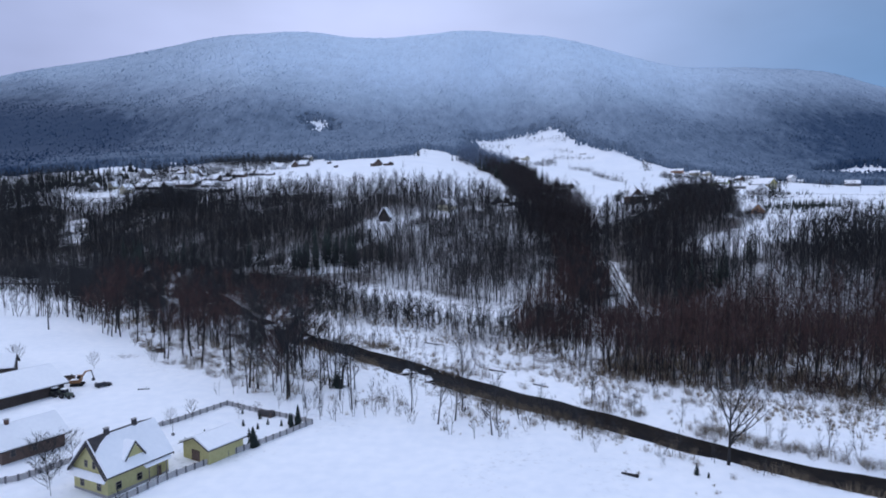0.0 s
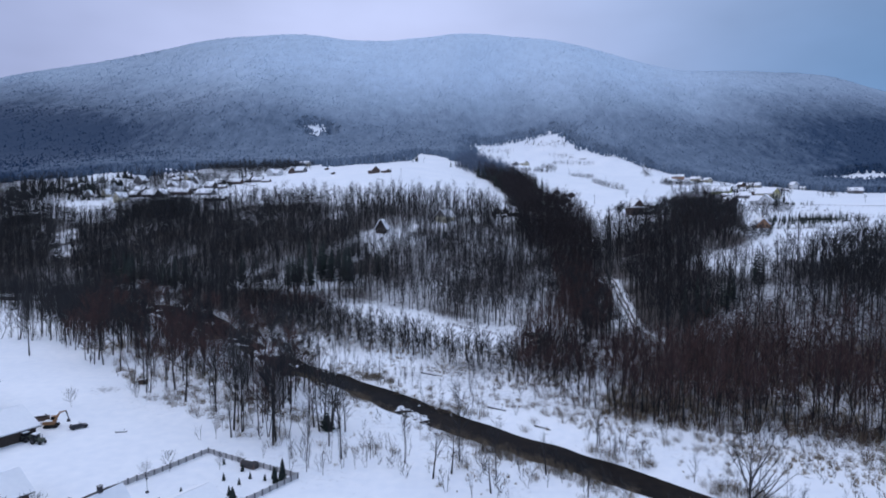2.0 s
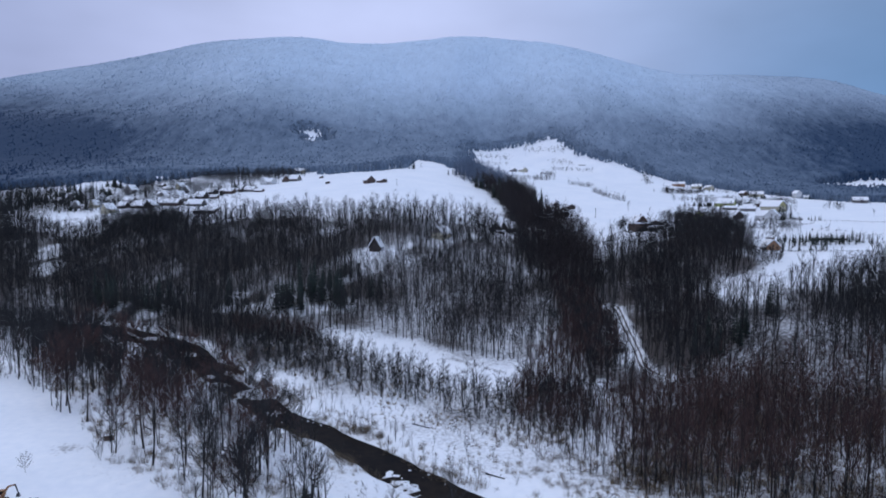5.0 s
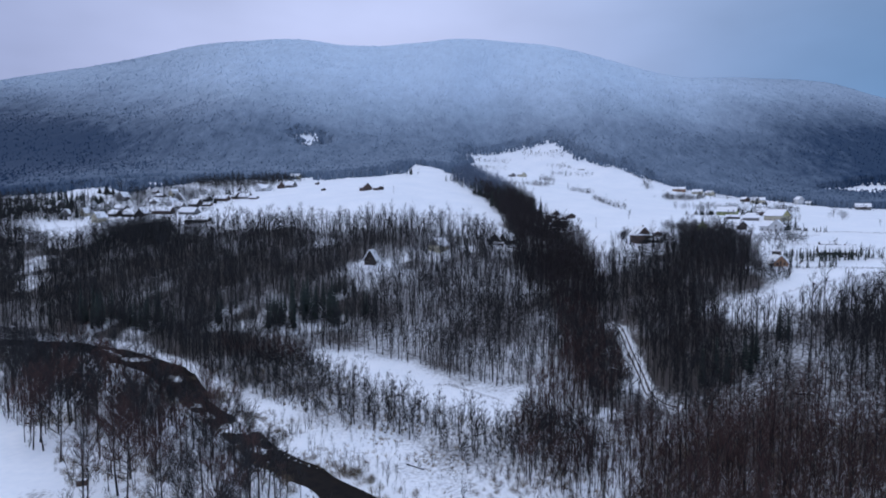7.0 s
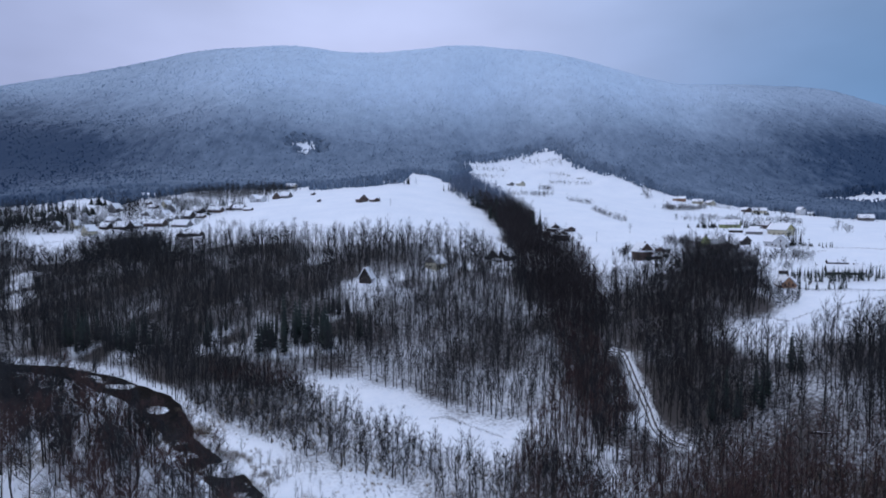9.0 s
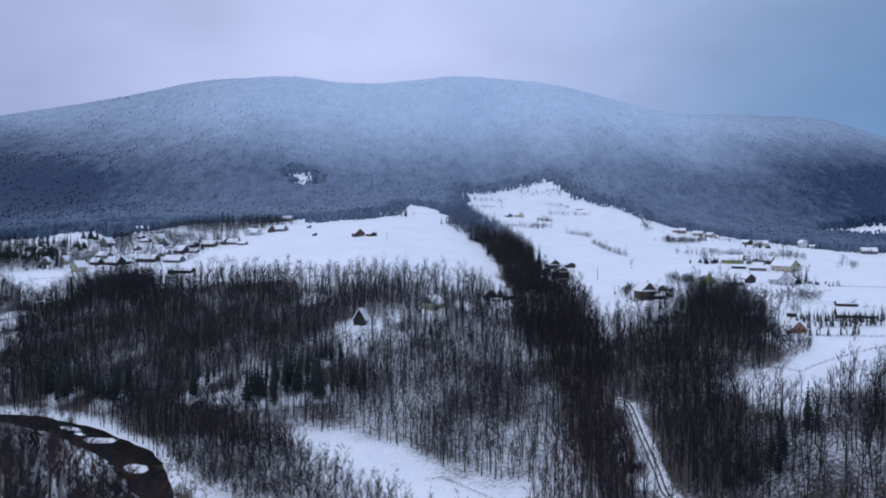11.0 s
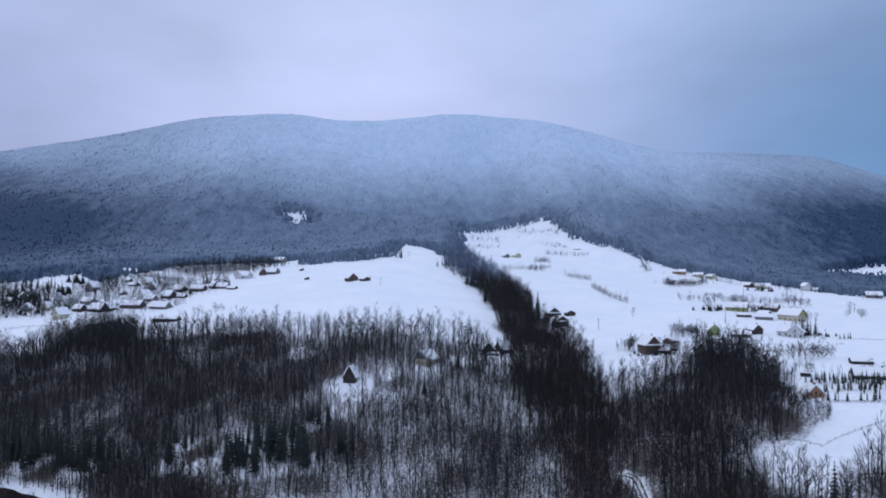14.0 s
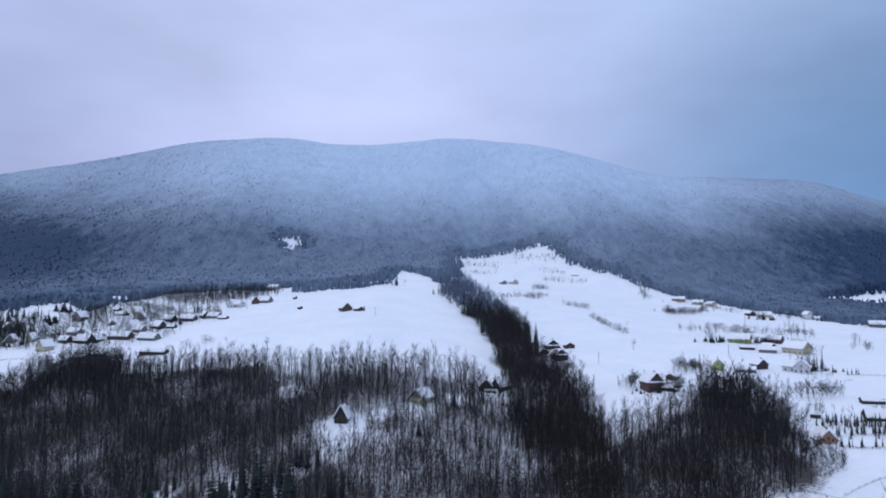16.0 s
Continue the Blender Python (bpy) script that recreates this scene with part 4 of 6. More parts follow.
scatter("gully_spruces", FAR_FIRS, np.array(
    [(x, y, 1.4 * q, a, k) for x, y, q, a, k in fir_spots((54, 795), 12, 8) + fir_spots((70, 705), 12, 9) + fir_spots((92, 640), 6, 6) + fir_spots((90, 735), 12, 6) + fir_spots((78, 780), 12, 6) + fir_spots((98, 690), 8, 5) + fir_spots((66, 860), 10, 8) + fir_spots((84, 760), 12, 7)] + fir_spots((98, 826), 7, 6) + fir_spots((52, 868), 6, 8) + fir_spots((34, 950), 12, 12) + fir_spots((48, 1050), 12, 12) + fir_spots((-40, 1010), 5, 3)),
    [BARK, NEEDLE], "dark spruces standing along the gully", "spruces")


# ---- single trees of the valley floor ----
def tree_proto(name, geo, twig, label, category, group):
    (v1, t1), (v2, t2) = geo
    ob = new(name)
    for n, v, t, m in (("trunk", v1, t1, BARK), ("crown", v2, t2, twig)):
        p = new(n, mesh_from(n, v, t, [m]))
        p.parent = ob
    return tagged(ob, label, category, group)


def plant(proto, spots):
    """The first place takes the tree itself, the others take copies."""
    for k, (x, y, s, a) in enumerate(spots):
        m = pose(x, y, float(ground(x, y)), 0, 0, math.degrees(a))
        if k == 0:
            proto.scale = (s, s, s)
            proto.matrix_basis = m @ Matrix.Diagonal((s, s, s, 1))
        else:
            c = copy_thing(proto, m)
            c.matrix_basis = m @ Matrix.Diagonal((s, s, s, 1))


def plant_mixed(poly, spacing, protos, low, high, keep=None):
    sp = spots_in(poly, spacing, rng, range(len(protos)), low, high, keep)
    for k, p in enumerate(protos):
        rows = sp[sp[:, 4] == k][:, :4]
        if len(rows):
            plant(p, rows)


RIVER_TREES = [tree_proto("riverside_tree", bare_tree(200 + i, rng.uniform(19, 25), rng.uniform(4.2, 6.0), 0.34, 26, 400, 0.085, 5, 0.9, 1, 0.62), (TWIG, RED_TWIG)[i % 2], "tall bare riverside tree with a dark crown", "tree", "trees along the river") for i in range(6)]
plant_mixed(RIVER_STRIP, 6.0, RIVER_TREES, 0.55, 1.1, lambda x, y, r: (r.uniform(size=len(x)) < 0.20 + 0.40 * wobble(x, y, 11, 1) + 0.45 * (y > 240) + 0.25 * (line_distance(x, y, RIVER) < 20)) & (x < -40) & (x > -175))
scatter("far_river_wood", NEAR_TREES, np.concatenate([spots_in(((-196, 372), (-260, 400), (-330, 416), (-440, 416), (-440, 398), (-330, 392), (-262, 378), (-202, 352)), 2.9, rng, range(7), 0.7, 1.05), spots_in(RIVER_STRIP, 4.4, rng, range(7), 0.8, 1.2, lambda x, y, r: (x < -150) & (~inside(x, y, FAR_GLADE) | (r.uniform(size=len(x)) < 0.10)))]), [BARK, TWIG], "dark bare wood further up the river", "woodland")
for k, (x, y) in enumerate(((-116, 240), (-78, 203.5), (-54.7, 178.4), (-50, 190.4), (-46.3, 197), (-69, 203), (-164, 263), (-133, 256.5), (-113.6, 256), (-88, 226), (-62, 214))):
    m = pose(x, y, float(ground(x, y)), 0, 0, 50 * k)
    copy_thing(RIVER_TREES[k % 6], m).matrix_basis = m @ Matrix.Diagonal((1.0, 1.0, 1.05, 1))
SLIM_TREES = [tree_proto("alder_tree", bare_tree(210 + i, rng.uniform(13, 19), rng.uniform(1.9, 2.9), 0.32, 20, 170, 0.06, 5, 1.3, 1 + (i % 3 == 1), 0.7), (TWIG, RED_TWIG, TWIG)[i % 3], "slender bare alder standing by the river", "tree", "alders by the river") for i in range(6)]
plant_mixed(RIVER_STRIP, 5.2, SLIM_TREES, 0.55, 1.1, lambda x, y, r: (r.uniform(size=len(x)) < 0.38 + 0.5 * wobble(x, y, 9, 1) - 0.06 * (x < -60)) & (x > -140) & ((x < -22) | (r.uniform(size=len(x)) < 0.5)))
STRIP_TREES = [tree_proto("young_tree", bare_tree(220 + i, rng.uniform(9, 14), rng.uniform(1.9, 2.8), 0.25, 14, 80, 0.10, 5, 1.1, 1 + i % 3), TWIG, "slender young bare tree at the meadow's edge", "tree", "young trees by the meadow") for i in range(6)]
plant_mixed(MEADOW_STRIP, 4.2, STRIP_TREES, 0.65, 1.12, lambda x, y, r: r.uniform(size=len(x)) < 0.78)
BIG = tree_proto("spreading_tree", bare_tree(240, 15.5, 6.4, 0.20, 22, 300, 0.07, 7, 1.25, 1), TWIG, "large spreading bare tree on the river bank", "tree", "")
plant(BIG, [(57, 124.3, 1.05, 0.4)])
BIRCH = tree_proto("leaning_tree", bare_tree(241, 12, 3.0, 0.35, 14, 80, 0.06, 5, 0.9), TWIG, "thin leaning bare tree near the river", "tree", "")
plant(BIRCH, [(11, 141, 0.8, 0), (24, 150, 0.75, 1), (31, 139, 0.6, 2), (3, 150, 0.9, 3), (-1, 148, 0.9, 4), (40, 168, 0.7, 5), (-54, 173, 0.95, 2), (-32, 177, 1.1, 1), (-28.5, 176.5, 1.2, 3), (-31, 180.5, 1.2, 5), (-27, 179.5, 1.0, 0), (-25, 177, 0.9, 2), (-29, 182, 1.1, 4), (-34, 180, 0.9, 2)])
ORCHARD = tree_proto("orchard_tree", bare_tree(242, 5.0, 2.1, 0.2, 20, 230, 0.034, 5, 0.8, 1, 0.5), TWIG, "small bare fruit tree in a snowy yard", "tree", "orchard trees")
plant(ORCHARD, [(-78, 119, 1.5, 2), (-76.5, 122, 1.3, 3), (-70, 110.7, 1.5, 0), (-72, 113, 1.2, 1), (-75, 126, 1.2, 5), (-80.5, 125, 1.1, 4), (-143, 210, 1.0, 0), (-140, 208, 1.1, 1), (-109.7, 197.7, 1.05, 1), (-61, 152, 0.9, 5), (-64, 147, 0.8, 1), (-56, 107.5, 0.6, 0), (-50, 153, 0.7, 2), (-46, 155, 0.6, 4), (-73.5, 119, 1.0, 2)])
SCRUB = tree_proto("bank_shrub", bare_tree(243, 3.4, 1.6, 0.05, 14, 90, 0.045, 5, 1.4, 4), TWIG, "bare many-stemmed shrub on the river bank", "shrub", "shrubs on the bank")
plant(SCRUB, [(44, 124, 1.1, 0), (32, 131, 0.9, 1), (20, 146, 0.9, 2), (48, 133.5, 0.8, 3), (16, 158, 0.9, 4), (66, 121, 0.7, 5), (-8, 150, 1.1, 0), (-33, 160, 1.2, 2), (-29, 177, 1.2, 0), (-31.5, 178, 1.0, 2), (-27, 177, 1.1, 4), (-95, 207, 1.4, 3), (-92, 209, 1.3, 4), (-97, 210, 1.2, 1), (-99, 221, 1.1, 2), (-103, 223, 1.2, 0), (-88, 238, 1.5, 3), (-85, 237, 1.3, 5), (27, 146, 0.7, 1), (38, 171, 1.0, 2), (50, 163, 0.8, 3), (66, 152, 1.0, 1), (74, 158, 0.8, 0), (22, 190, 0.8, 4), (88, 143, 0.9, 2), (-20, 224, 0.7, 1), (-10, 232, 0.6, 3), (58, 172, 1.0, 5), (100, 150, 1.0, 4)])

PINE = tree_proto("young_pine", conifer(245, 5.6, 2.3, 7, 8), NEEDLE, "young dark green pine among the riverside alders", "pine", "")
plant(PINE, [(-30, 178.4, 1.0, 1)])

# ---- garden conifers by the yellow house ----
THUJA = tree_proto("columnar_thuja", conifer(260, 5.0, 1.0, 22, 9), NEEDLE, "tall dark columnar thuja beside the garden fence", "conifer", "thujas")
plant(THUJA, [(-34.0, 146.5, 1.05, 0), (-35.3, 145.5, 0.72, 1), (-36.2, 147.6, 0.6, 2)])
ROUND = tree_proto("broad_thuja", conifer(262, 4.4, 1.45, 22, 11), NEEDLE, "broad dark thuja at the garage corner", "conifer", "")
plant(ROUND, [(-40.9, 134.3, 1.0, 2)])
SAPLING = tree_proto("small_thuja", conifer(261, 1.7, 0.42, 9, 7), NEEDLE, "small dark green thuja standing in garden snow", "conifer", "small thujas")
plant(SAPLING, [(-53.5, 140, 1, 0), (-47, 147, 1, 1), (-43.5, 140, 1.2, 2), (-41.5, 148, 0.9, 3), (-38, 147, 0.9, 1), (-44.5, 152, 1.1, 2), (-50, 156, 0.9, 0), (-46.5, 139, 0.8, 3), (-50, 133, 0.9, 1), (-56.5, 136.5, 0.7, 2), (-37, 151, 0.9, 4), (-43, 145, 0.9, 4), (49, 120, 1.3, 2), (50.7, 118.5, 0.7, 0)])


# ---- houses ----
def window(parent, x, y, z, w, h, face):
    """A framed window on the wall: face 0 looks along -y, 1 along +x, 2 along -x."""
    turn = (0, 90, -90)[face]
    m = pose(x, y, z, 0, 0, turn)
    s = Shape()
    for dx in (-w / 2, w / 2):
        s.box(dx, -0.02, 0, 0.10, 0.12, h + 0.10)
    for dz in (-h / 2, 0.12 * h, h / 2):
        s.box(0, -0.02, dz, w - 0.10, 0.12, 0.09)
    f = part("window", s, FRAME, parent, place=m)
    part("pane", Shape().box(0, 0.0, 0, w, 0.06, h), PANE, f)


HOUSES = []


def house(x, y, turn, w, l, eave, ridge, wall=CREAM, name="house", label="cream rendered house with a snow-covered gable roof", category="house", over=0.6, chimneys=1, rows=2, snow=0.42, dormer=False, gable=None, roof=SHEET, lift=0.0, bare=0, pent=False):
    """A gabled house: ridge along its own y axis, a gable end towards -y."""
    if name == "house":
        eave, ridge, snow = eave + 1.0, ridge + 1.1, 0.60
        w, l = w * 1.08, l * 1.08
    ob = thing(name, x, y, turn, label, category, "houses of the village" if name == "house" else "")
    ob.location.z = min(float(ground(x + dx, y + dy)) for dx in (-w / 2, w / 2) for dy in (-l / 2, l / 2)) + 0.2 + lift
    HOUSES.append((x, y, math.hypot(w, l) / 2))
    hw, hl = w / 2, l / 2
    base = -2.2 if lift == 0 else -2.2 - lift
    s = Shape()
    s.add([(-hw, -hl, base), (hw, -hl, base), (hw, hl, base), (-hw, hl, base), (-hw, -hl, eave), (hw, -hl, eave), (hw, hl, eave), (-hw, hl, eave), (0, -hl, ridge), (0, hl, ridge)],
          [(3, 2, 1, 0), (1, 2, 6, 5), (3, 0, 4, 7), (0, 1, 5, 8, 4), (2, 3, 7, 9, 6), (5, 6, 9, 8), (7, 4, 8, 9)])
    part("wall", s, wall, ob)
    if gable is not None:
        g = Shape().add([(-hw * 0.98, -hl - 0.06, eave), (hw * 0.98, -hl - 0.06, eave), (0, -hl - 0.06, ridge - 0.1), (-hw * 0.98, -hl, eave), (hw * 0.98, -hl, eave), (0, -hl, ridge - 0.1)],
                        [(0, 1, 2), (5, 4, 3), (0, 3, 4, 1), (1, 4, 5, 2), (2, 5, 3, 0)])
        part("gable_cladding", g, gable, ob)
    k = (ridge - eave) / hw
    ez, ex, ey = eave - over * k, hw + over, hl + over
    r, c = Shape(), Shape()
    for sx in (1, -1):
        q = [(sx * ex, -sx * ey, ez), (sx * ex, sx * ey, ez), (0, sx * ey, ridge + 0.02), (0, -sx * ey, ridge + 0.02)]
        r.slab(q, 0.16)
        if sx == bare:
            continue
        n = Vector((sx * k, 0, 1)).normalized() * 0.164
        ins, end = 0.12, (-0.07 if name in ("house", "shed") else 0.16)
        c.slab([Vector((sx * (ex - ins), -sx * (ey - end), ez + ins * k)) + n, Vector((sx * (ex - ins), sx * (ey - end), ez + ins * k)) + n, Vector((0, sx * (ey - end), ridge + 0.02)) + n, Vector((0, -sx * (ey - end), ridge + 0.02)) + n], snow)
    part("roof", r, roof, ob)
    part("snow_cover", c, ROOF_SNOW, ob, "thick unbroken snow on the roof")
    if pent:
        q = Shape().slab([(-hw - 0.2, -hl - 1.5, eave - 0.5), (hw + 0.2, -hl - 1.5, eave - 0.5), (hw + 0.2, -hl - 0.03, eave + 0.05), (-hw - 0.2, -hl - 0.03, eave + 0.05)], 0.5)
        part("pent_roof", q, ROOF_SNOW, ob, "snow on the pent roof across the gable")
        for px in (-hw + 0.2, 0, hw - 0.2):
            part("porch_post", Shape().box(px, -hl - 1.3, eave / 2 - 1.2, 0.18, 0.18, eave + 1.3), wall, ob)
    for i in range(chimneys):
        yy = (-0.25 + 0.45 * i) * l
        ch = part("chimney", Shape().box(0.25, yy, ridge + 0.35, 0.62, 0.75, 2.1), SHEET if name == "yellow_house" else BRICK, ob)
        part("chimney_cap", Shape().box(0.25, yy, ridge + 1.46, 0.80, 0.92, 0.12), CONCRETE, ch)
    n = max(1, int(w // 3.4)) if rows else 0
    for i in range(n):
        window(ob, (i + 0.5) / n * w - hw, -hl, 1.6, 1.05, 1.3, 0)
    if rows > 1 and ridge - eave > 2.4:
        window(ob, 0, -hl - (0.06 if gable is not None else 0), eave + 0.9, 0.95, 1.15, 0)
    n = max(1, int(l // 3.8)) if rows else 0
    for i in range(n):
        yy = (i + 0.5) / n * l - hl
        if i == n - 1 and n > 1:
            part("door", Shape().box(hw + 0.02, yy, 1.02, 0.10, 0.98, 2.05), BROWN, ob)
        else:
            window(ob, hw, yy, 1.6, 1.05, 1.3, 1)
        window(ob, -hw, yy, 1.6, 1.05, 1.3, 2)
    if not rows:
        part("door", Shape().box(0, -hl - 0.03, 1.1, min(2.4, w * 0.4), 0.10, 2.2 if eave > 2.3 else eave - 0.2), BROWN if wall is not BROWN else TIMBER, ob)
    if dormer:
        dy, dw, dz = -0.05 * l, 1.9, eave + 0.38 * (ridge - eave)
        top = dz + 1.75
        xf = hw * 0.92
        s = Shape().add([(xf, dy - dw, dz - 0.7), (xf, dy + dw, dz - 0.7), (xf, dy, top), (0.6, dy - dw, dz - 0.7), (0.6, dy + dw, dz - 0.7), (0.6, dy, top)], [(0, 1, 2), (5, 4, 3), (0, 3, 4, 1), (1, 4, 5, 2), (2, 5, 3, 0)])
        d = part("dormer", s, wall, ob)
        t = Shape()
        for sg in (1, -1):
            q = [(xf + 0.35, dy + sg * (dw + 0.3), dz - 0.95), (0.5, dy + sg * (dw + 0.3), dz - 0.95), (0.5, dy, top + 0.05), (xf + 0.35, dy, top + 0.05)]
            t.slab(q if sg > 0 else q[::-1], 0.34)
        part("dormer_snow", t, ROOF_SNOW, d)
        e = Shape()
        for sg in (1, -1):
            e.slab([(xf + 0.36, dy + sg * (dw + 0.35), dz - 1.0), (xf + 0.42, dy + sg * (dw + 0.35), dz - 1.0), (xf + 0.42, dy, top + 0.42), (xf + 0.36, dy, top + 0.42)][::sg], 0.26)
        part("dormer_fascia", e, SHEET, d, "dark fascia boards")
    return ob


def shed(x, y, turn, w, l, eave, ridge, wall=TIMBER, label="dark timber shed with snow on its roof", **more):
    return house(x, y, turn, w, l, eave, ridge, wall, "shed", label, "shed", over=0.45, chimneys=0, rows=0, **more)


# the yellow house with its garage, and the neighbours
home = house(-60.6, 117.6, -27, 9.4, 12.8, 4.5, 9.6, YELLOW, "yellow_house", "yellow rendered house with a steep snowy roof and dormer", "house", 0.75, 2, 1, 0.35, True)
part("ridge_cap", Shape().box(0, 0, 9.92, 0.7, 14.2, 0.34, taper=0.6), SHEET, home, "dark bare strip along the ridge")
part("plinth", Shape().box(0, 0, 0.0, 9.5, 12.9, 0.9), CONCRETE, home, "dark grey plinth")
for sy in (-1, 1):
    for sx in (-1, 1):
        run = (9.6 - 4.5) / 4.7
        q = [(sx * 5.5, sy * 7.17, 4.5 - 0.8 * run), (sx * 5.5, sy * 7.25, 4.5 - 0.8 * run), (0, sy * 7.25, 9.66), (0, sy * 7.17, 9.66)]
        part("verge_board", Shape().slab(q if sx * sy < 0 else q[::-1], 0.46), SHEET, home, "dark verge board along the gable")
part("bare_roof_patch", Shape().slab([(x, y, 9.6 - x * 5.1 / 4.7 + 0.82) for x, y in ((0.25, -6.9), (2.3, -6.9), (1.3, -5.2), (0.25, -2.6))], 0.03), SHEET, home, "dark roof sheet blown bare of snow")
for dx in (-1.1, 1.1):
    window(home, dx, -6.4, 5.3, 0.8, 1.2, 0)
for k in range(3):
    part("porch_post", Shape().tube([(5.35, 1.6 + 1.9 * k, -0.6), (5.35, 1.6 + 1.9 * k, 3.1)], [0.11, 0.11], 8), FRAME, home)
part("porch_roof", Shape().slab([(4.6, 0.6, 3.75), (5.9, 0.6, 3.05), (5.9, 6.3, 3.05), (4.6, 6.3, 3.75)], 0.30), ROOF_SNOW, home, "snow lying on the porch roof")
part("lean_to_roof", Shape().slab([(-5.2, -7.5, 3.0), (5.2, -7.5, 3.0), (5.2, -6.42, 3.9), (-5.2, -6.42, 3.9)], 0.28), ROOF_SNOW, home, "snow on the gable's pent roof")
house(-47.9, 130.2, -31, 7.8, 8.8, 3.1, 4.7, YELLOW, "garage", "low yellow garage with a broad snow-covered roof", "garage", 0.7, 0, 0, 0.35)
house(-88.9, 132, -30, 9.0, 12.5, 3.1, 6.2, BROWN, "farmhouse", "dark timber farmhouse under a snow-laden roof", "house", 0.8, 1, 1, 0.45)
house(-118.5, 163, -29, 15, 31, 3.0, 6.6, TIMBER, "barn", "long dark barn with a broad snowy roof", "barn", 0.9, 0, 0, 0.45)
house(-139, 192, -65, 9, 14, 2.8, 5.6, TIMBER, "barn", "dark wooden barn with a bare roof edge", "barn", 0.7, 0, 0, 0.4)

# houses on the wooded slope
house(-45, 499, -8, 7.4, 9.0, 1.8, 8.4, TIMBER, label="steep timber cabin with a dark gable and snowy roof", category="cabin", over=0.7, chimneys=1, lift=1.0)
house(3, 518, -38, 10, 10, 3.2, 8.2, CREAM, label="pale villa with a broken snowy roof among trees", over=0.8, lift=0.6, gable=GREY)
house(46, 546, 8, 8, 9, 2.6, 6.8, TIMBER, label="dark timber cottage with snow on its roof", category="cottage")
house(58, 548, -50, 7.5, 10, 2.8, 7.4, TIMBER, label="dark cottage with a bright snowy roof slope", category="cottage")
shed(50, 541, 80, 4, 8, 1.6, 2.4)
# by the gully
house(118, 676, 8, 11, 9, 2.8, 7.0, TIMBER, label="dark timber house with a triangular snow roof", chimneys=1, pent=True)
house(117, 638, 14, 11, 9, 2.8, 6.6, TIMBER, label="dark timber house beside the gully trees", chimneys=1, pent=True, lift=1.5)
shed(134, 677, 10, 8.5, 6, 2.6, 4.8)
shed(107, 658, 20, 8, 7, 2.4, 4.4)
shed(105, 664, 5, 5, 5, 2.2, 3.6)
# hamlet on the eastern slope
house(160, 537, 10, 10.5, 11, 5.4, 11.0, BROWN, label="brown boarded house with a steep roof half bare of snow", over=0.9, lift=0.6, roof=BRICK, pent=True)
shed(169, 533, 60, 6, 9, 2.2, 3.6)
shed(186, 566, -48, 7, 9, 2.4, 4.6, BROWN)
shed(176, 541, 75, 6, 11, 2.0, 3.4)
house(229, 590, -12, 7.5, 8.5, 3.4, 7.6, GREENISH, label="pale green house with a pointed snowy roof")
shed(246, 580, 72, 8, 14, 2.6, 4.8, GREY, "long grey shed under flat snow")
house(262, 590, 10, 8, 8, 2.6, 6.2, TIMBER, label="dark cottage with a snowy gable roof", category="cottage")
house(287, 576, -34, 10, 12, 3.6, 8.6, WHITE, label="white rendered house with a snowy cross roof", over=0.7)
house(280, 580, 50, 7, 8, 3.2, 7.4, WHITE, label="white house wing with a snowy gable", chimneys=0)
house(304, 706, 52, 11, 17, 3.2, 7.6, GREENISH, label="long pale green house under a snowy roof", over=0.8)
house(338, 704, 40, 8, 10, 3.0, 6.6, BROWN, label="brown cottage beside the long barn", category="cottage")
shed(302, 652, 62, 8, 14, 2.6, 5.2, GREY)
shed(311, 668, 30, 8, 10, 2.6, 5.4)
shed(292, 668, 70, 6, 12, 2.2, 4.0)
house(324, 646, 28, 12, 17, 4.4, 9.6, CREAM, label="tall pale house with a wide snowy roof", over=0.8, gable=YELLOW)
house(404, 1108, 62, 11, 18, 4.0, 7.4, ORANGE, label="long orange-walled house at the forest edge")
house(424, 1082, 55, 10, 14, 3.4, 7.0, CREAM, label="cream house below the forest with snowy roof")
house(438, 1068, 20, 9, 11, 3.2, 6.6, CREAM, label="cream cottage below the forest", category="cottage")
house(463, 962, 66, 10, 17, 3.2, 7.0, CREAM, label="long pale house with a snowy roof")
house(449, 972, 20, 8, 8, 2.8, 5.8, BROWN, label="small brown cottage by a hedge", category="cottage")
house(517, 952, 10, 8, 8, 6.0, 10.0, WHITE, label="tall white house with a snowy roof")
shed(529, 950, 30, 7, 9, 2.6, 5.0, WHITE, "pale outbuilding with a snowy roof")
house(569, 892, 66, 10, 16, 3.0, 7.2, GREY, label="low grey house with a broad snowy roof")
house(203, 416, -6, 8.0, 8.0, 0.6, 4.9, ORANGE, label="orange-walled cottage with a pointed snowy roof", category="cottage")
house(256, 446, 70, 9, 18, 0.9, 4.6, TIMBER, label="low dark cottage with a wide snowy roof", category="cottage")
shed(274, 482, 74, 6, 12, 1.8, 3.6)
shed(224, 457, 60, 4, 5, 2.0, 3.2)
# upper field
shed(131, 1163, 20, 10, 10, 3.0, 6.4, GREY)
house(150, 1176, 30, 11, 11, 3.2, 7.2, CREAM, label="pale cottage high on the snowy field", category="cottage")
shed(272, 1249, 60, 8, 13, 2.6, 4.6)
# western field huts
house(-81, 781, 30, 10, 10, 3.0, 8.0, BROWN, label="brown hut with a steep snowy roof on the field", category="hut", chimneys=0)
shed(-66, 774, 40, 8, 9, 2.4, 4.6, BROWN)
shed(-137, 822, 40, 4, 4, 2.0, 3.2)
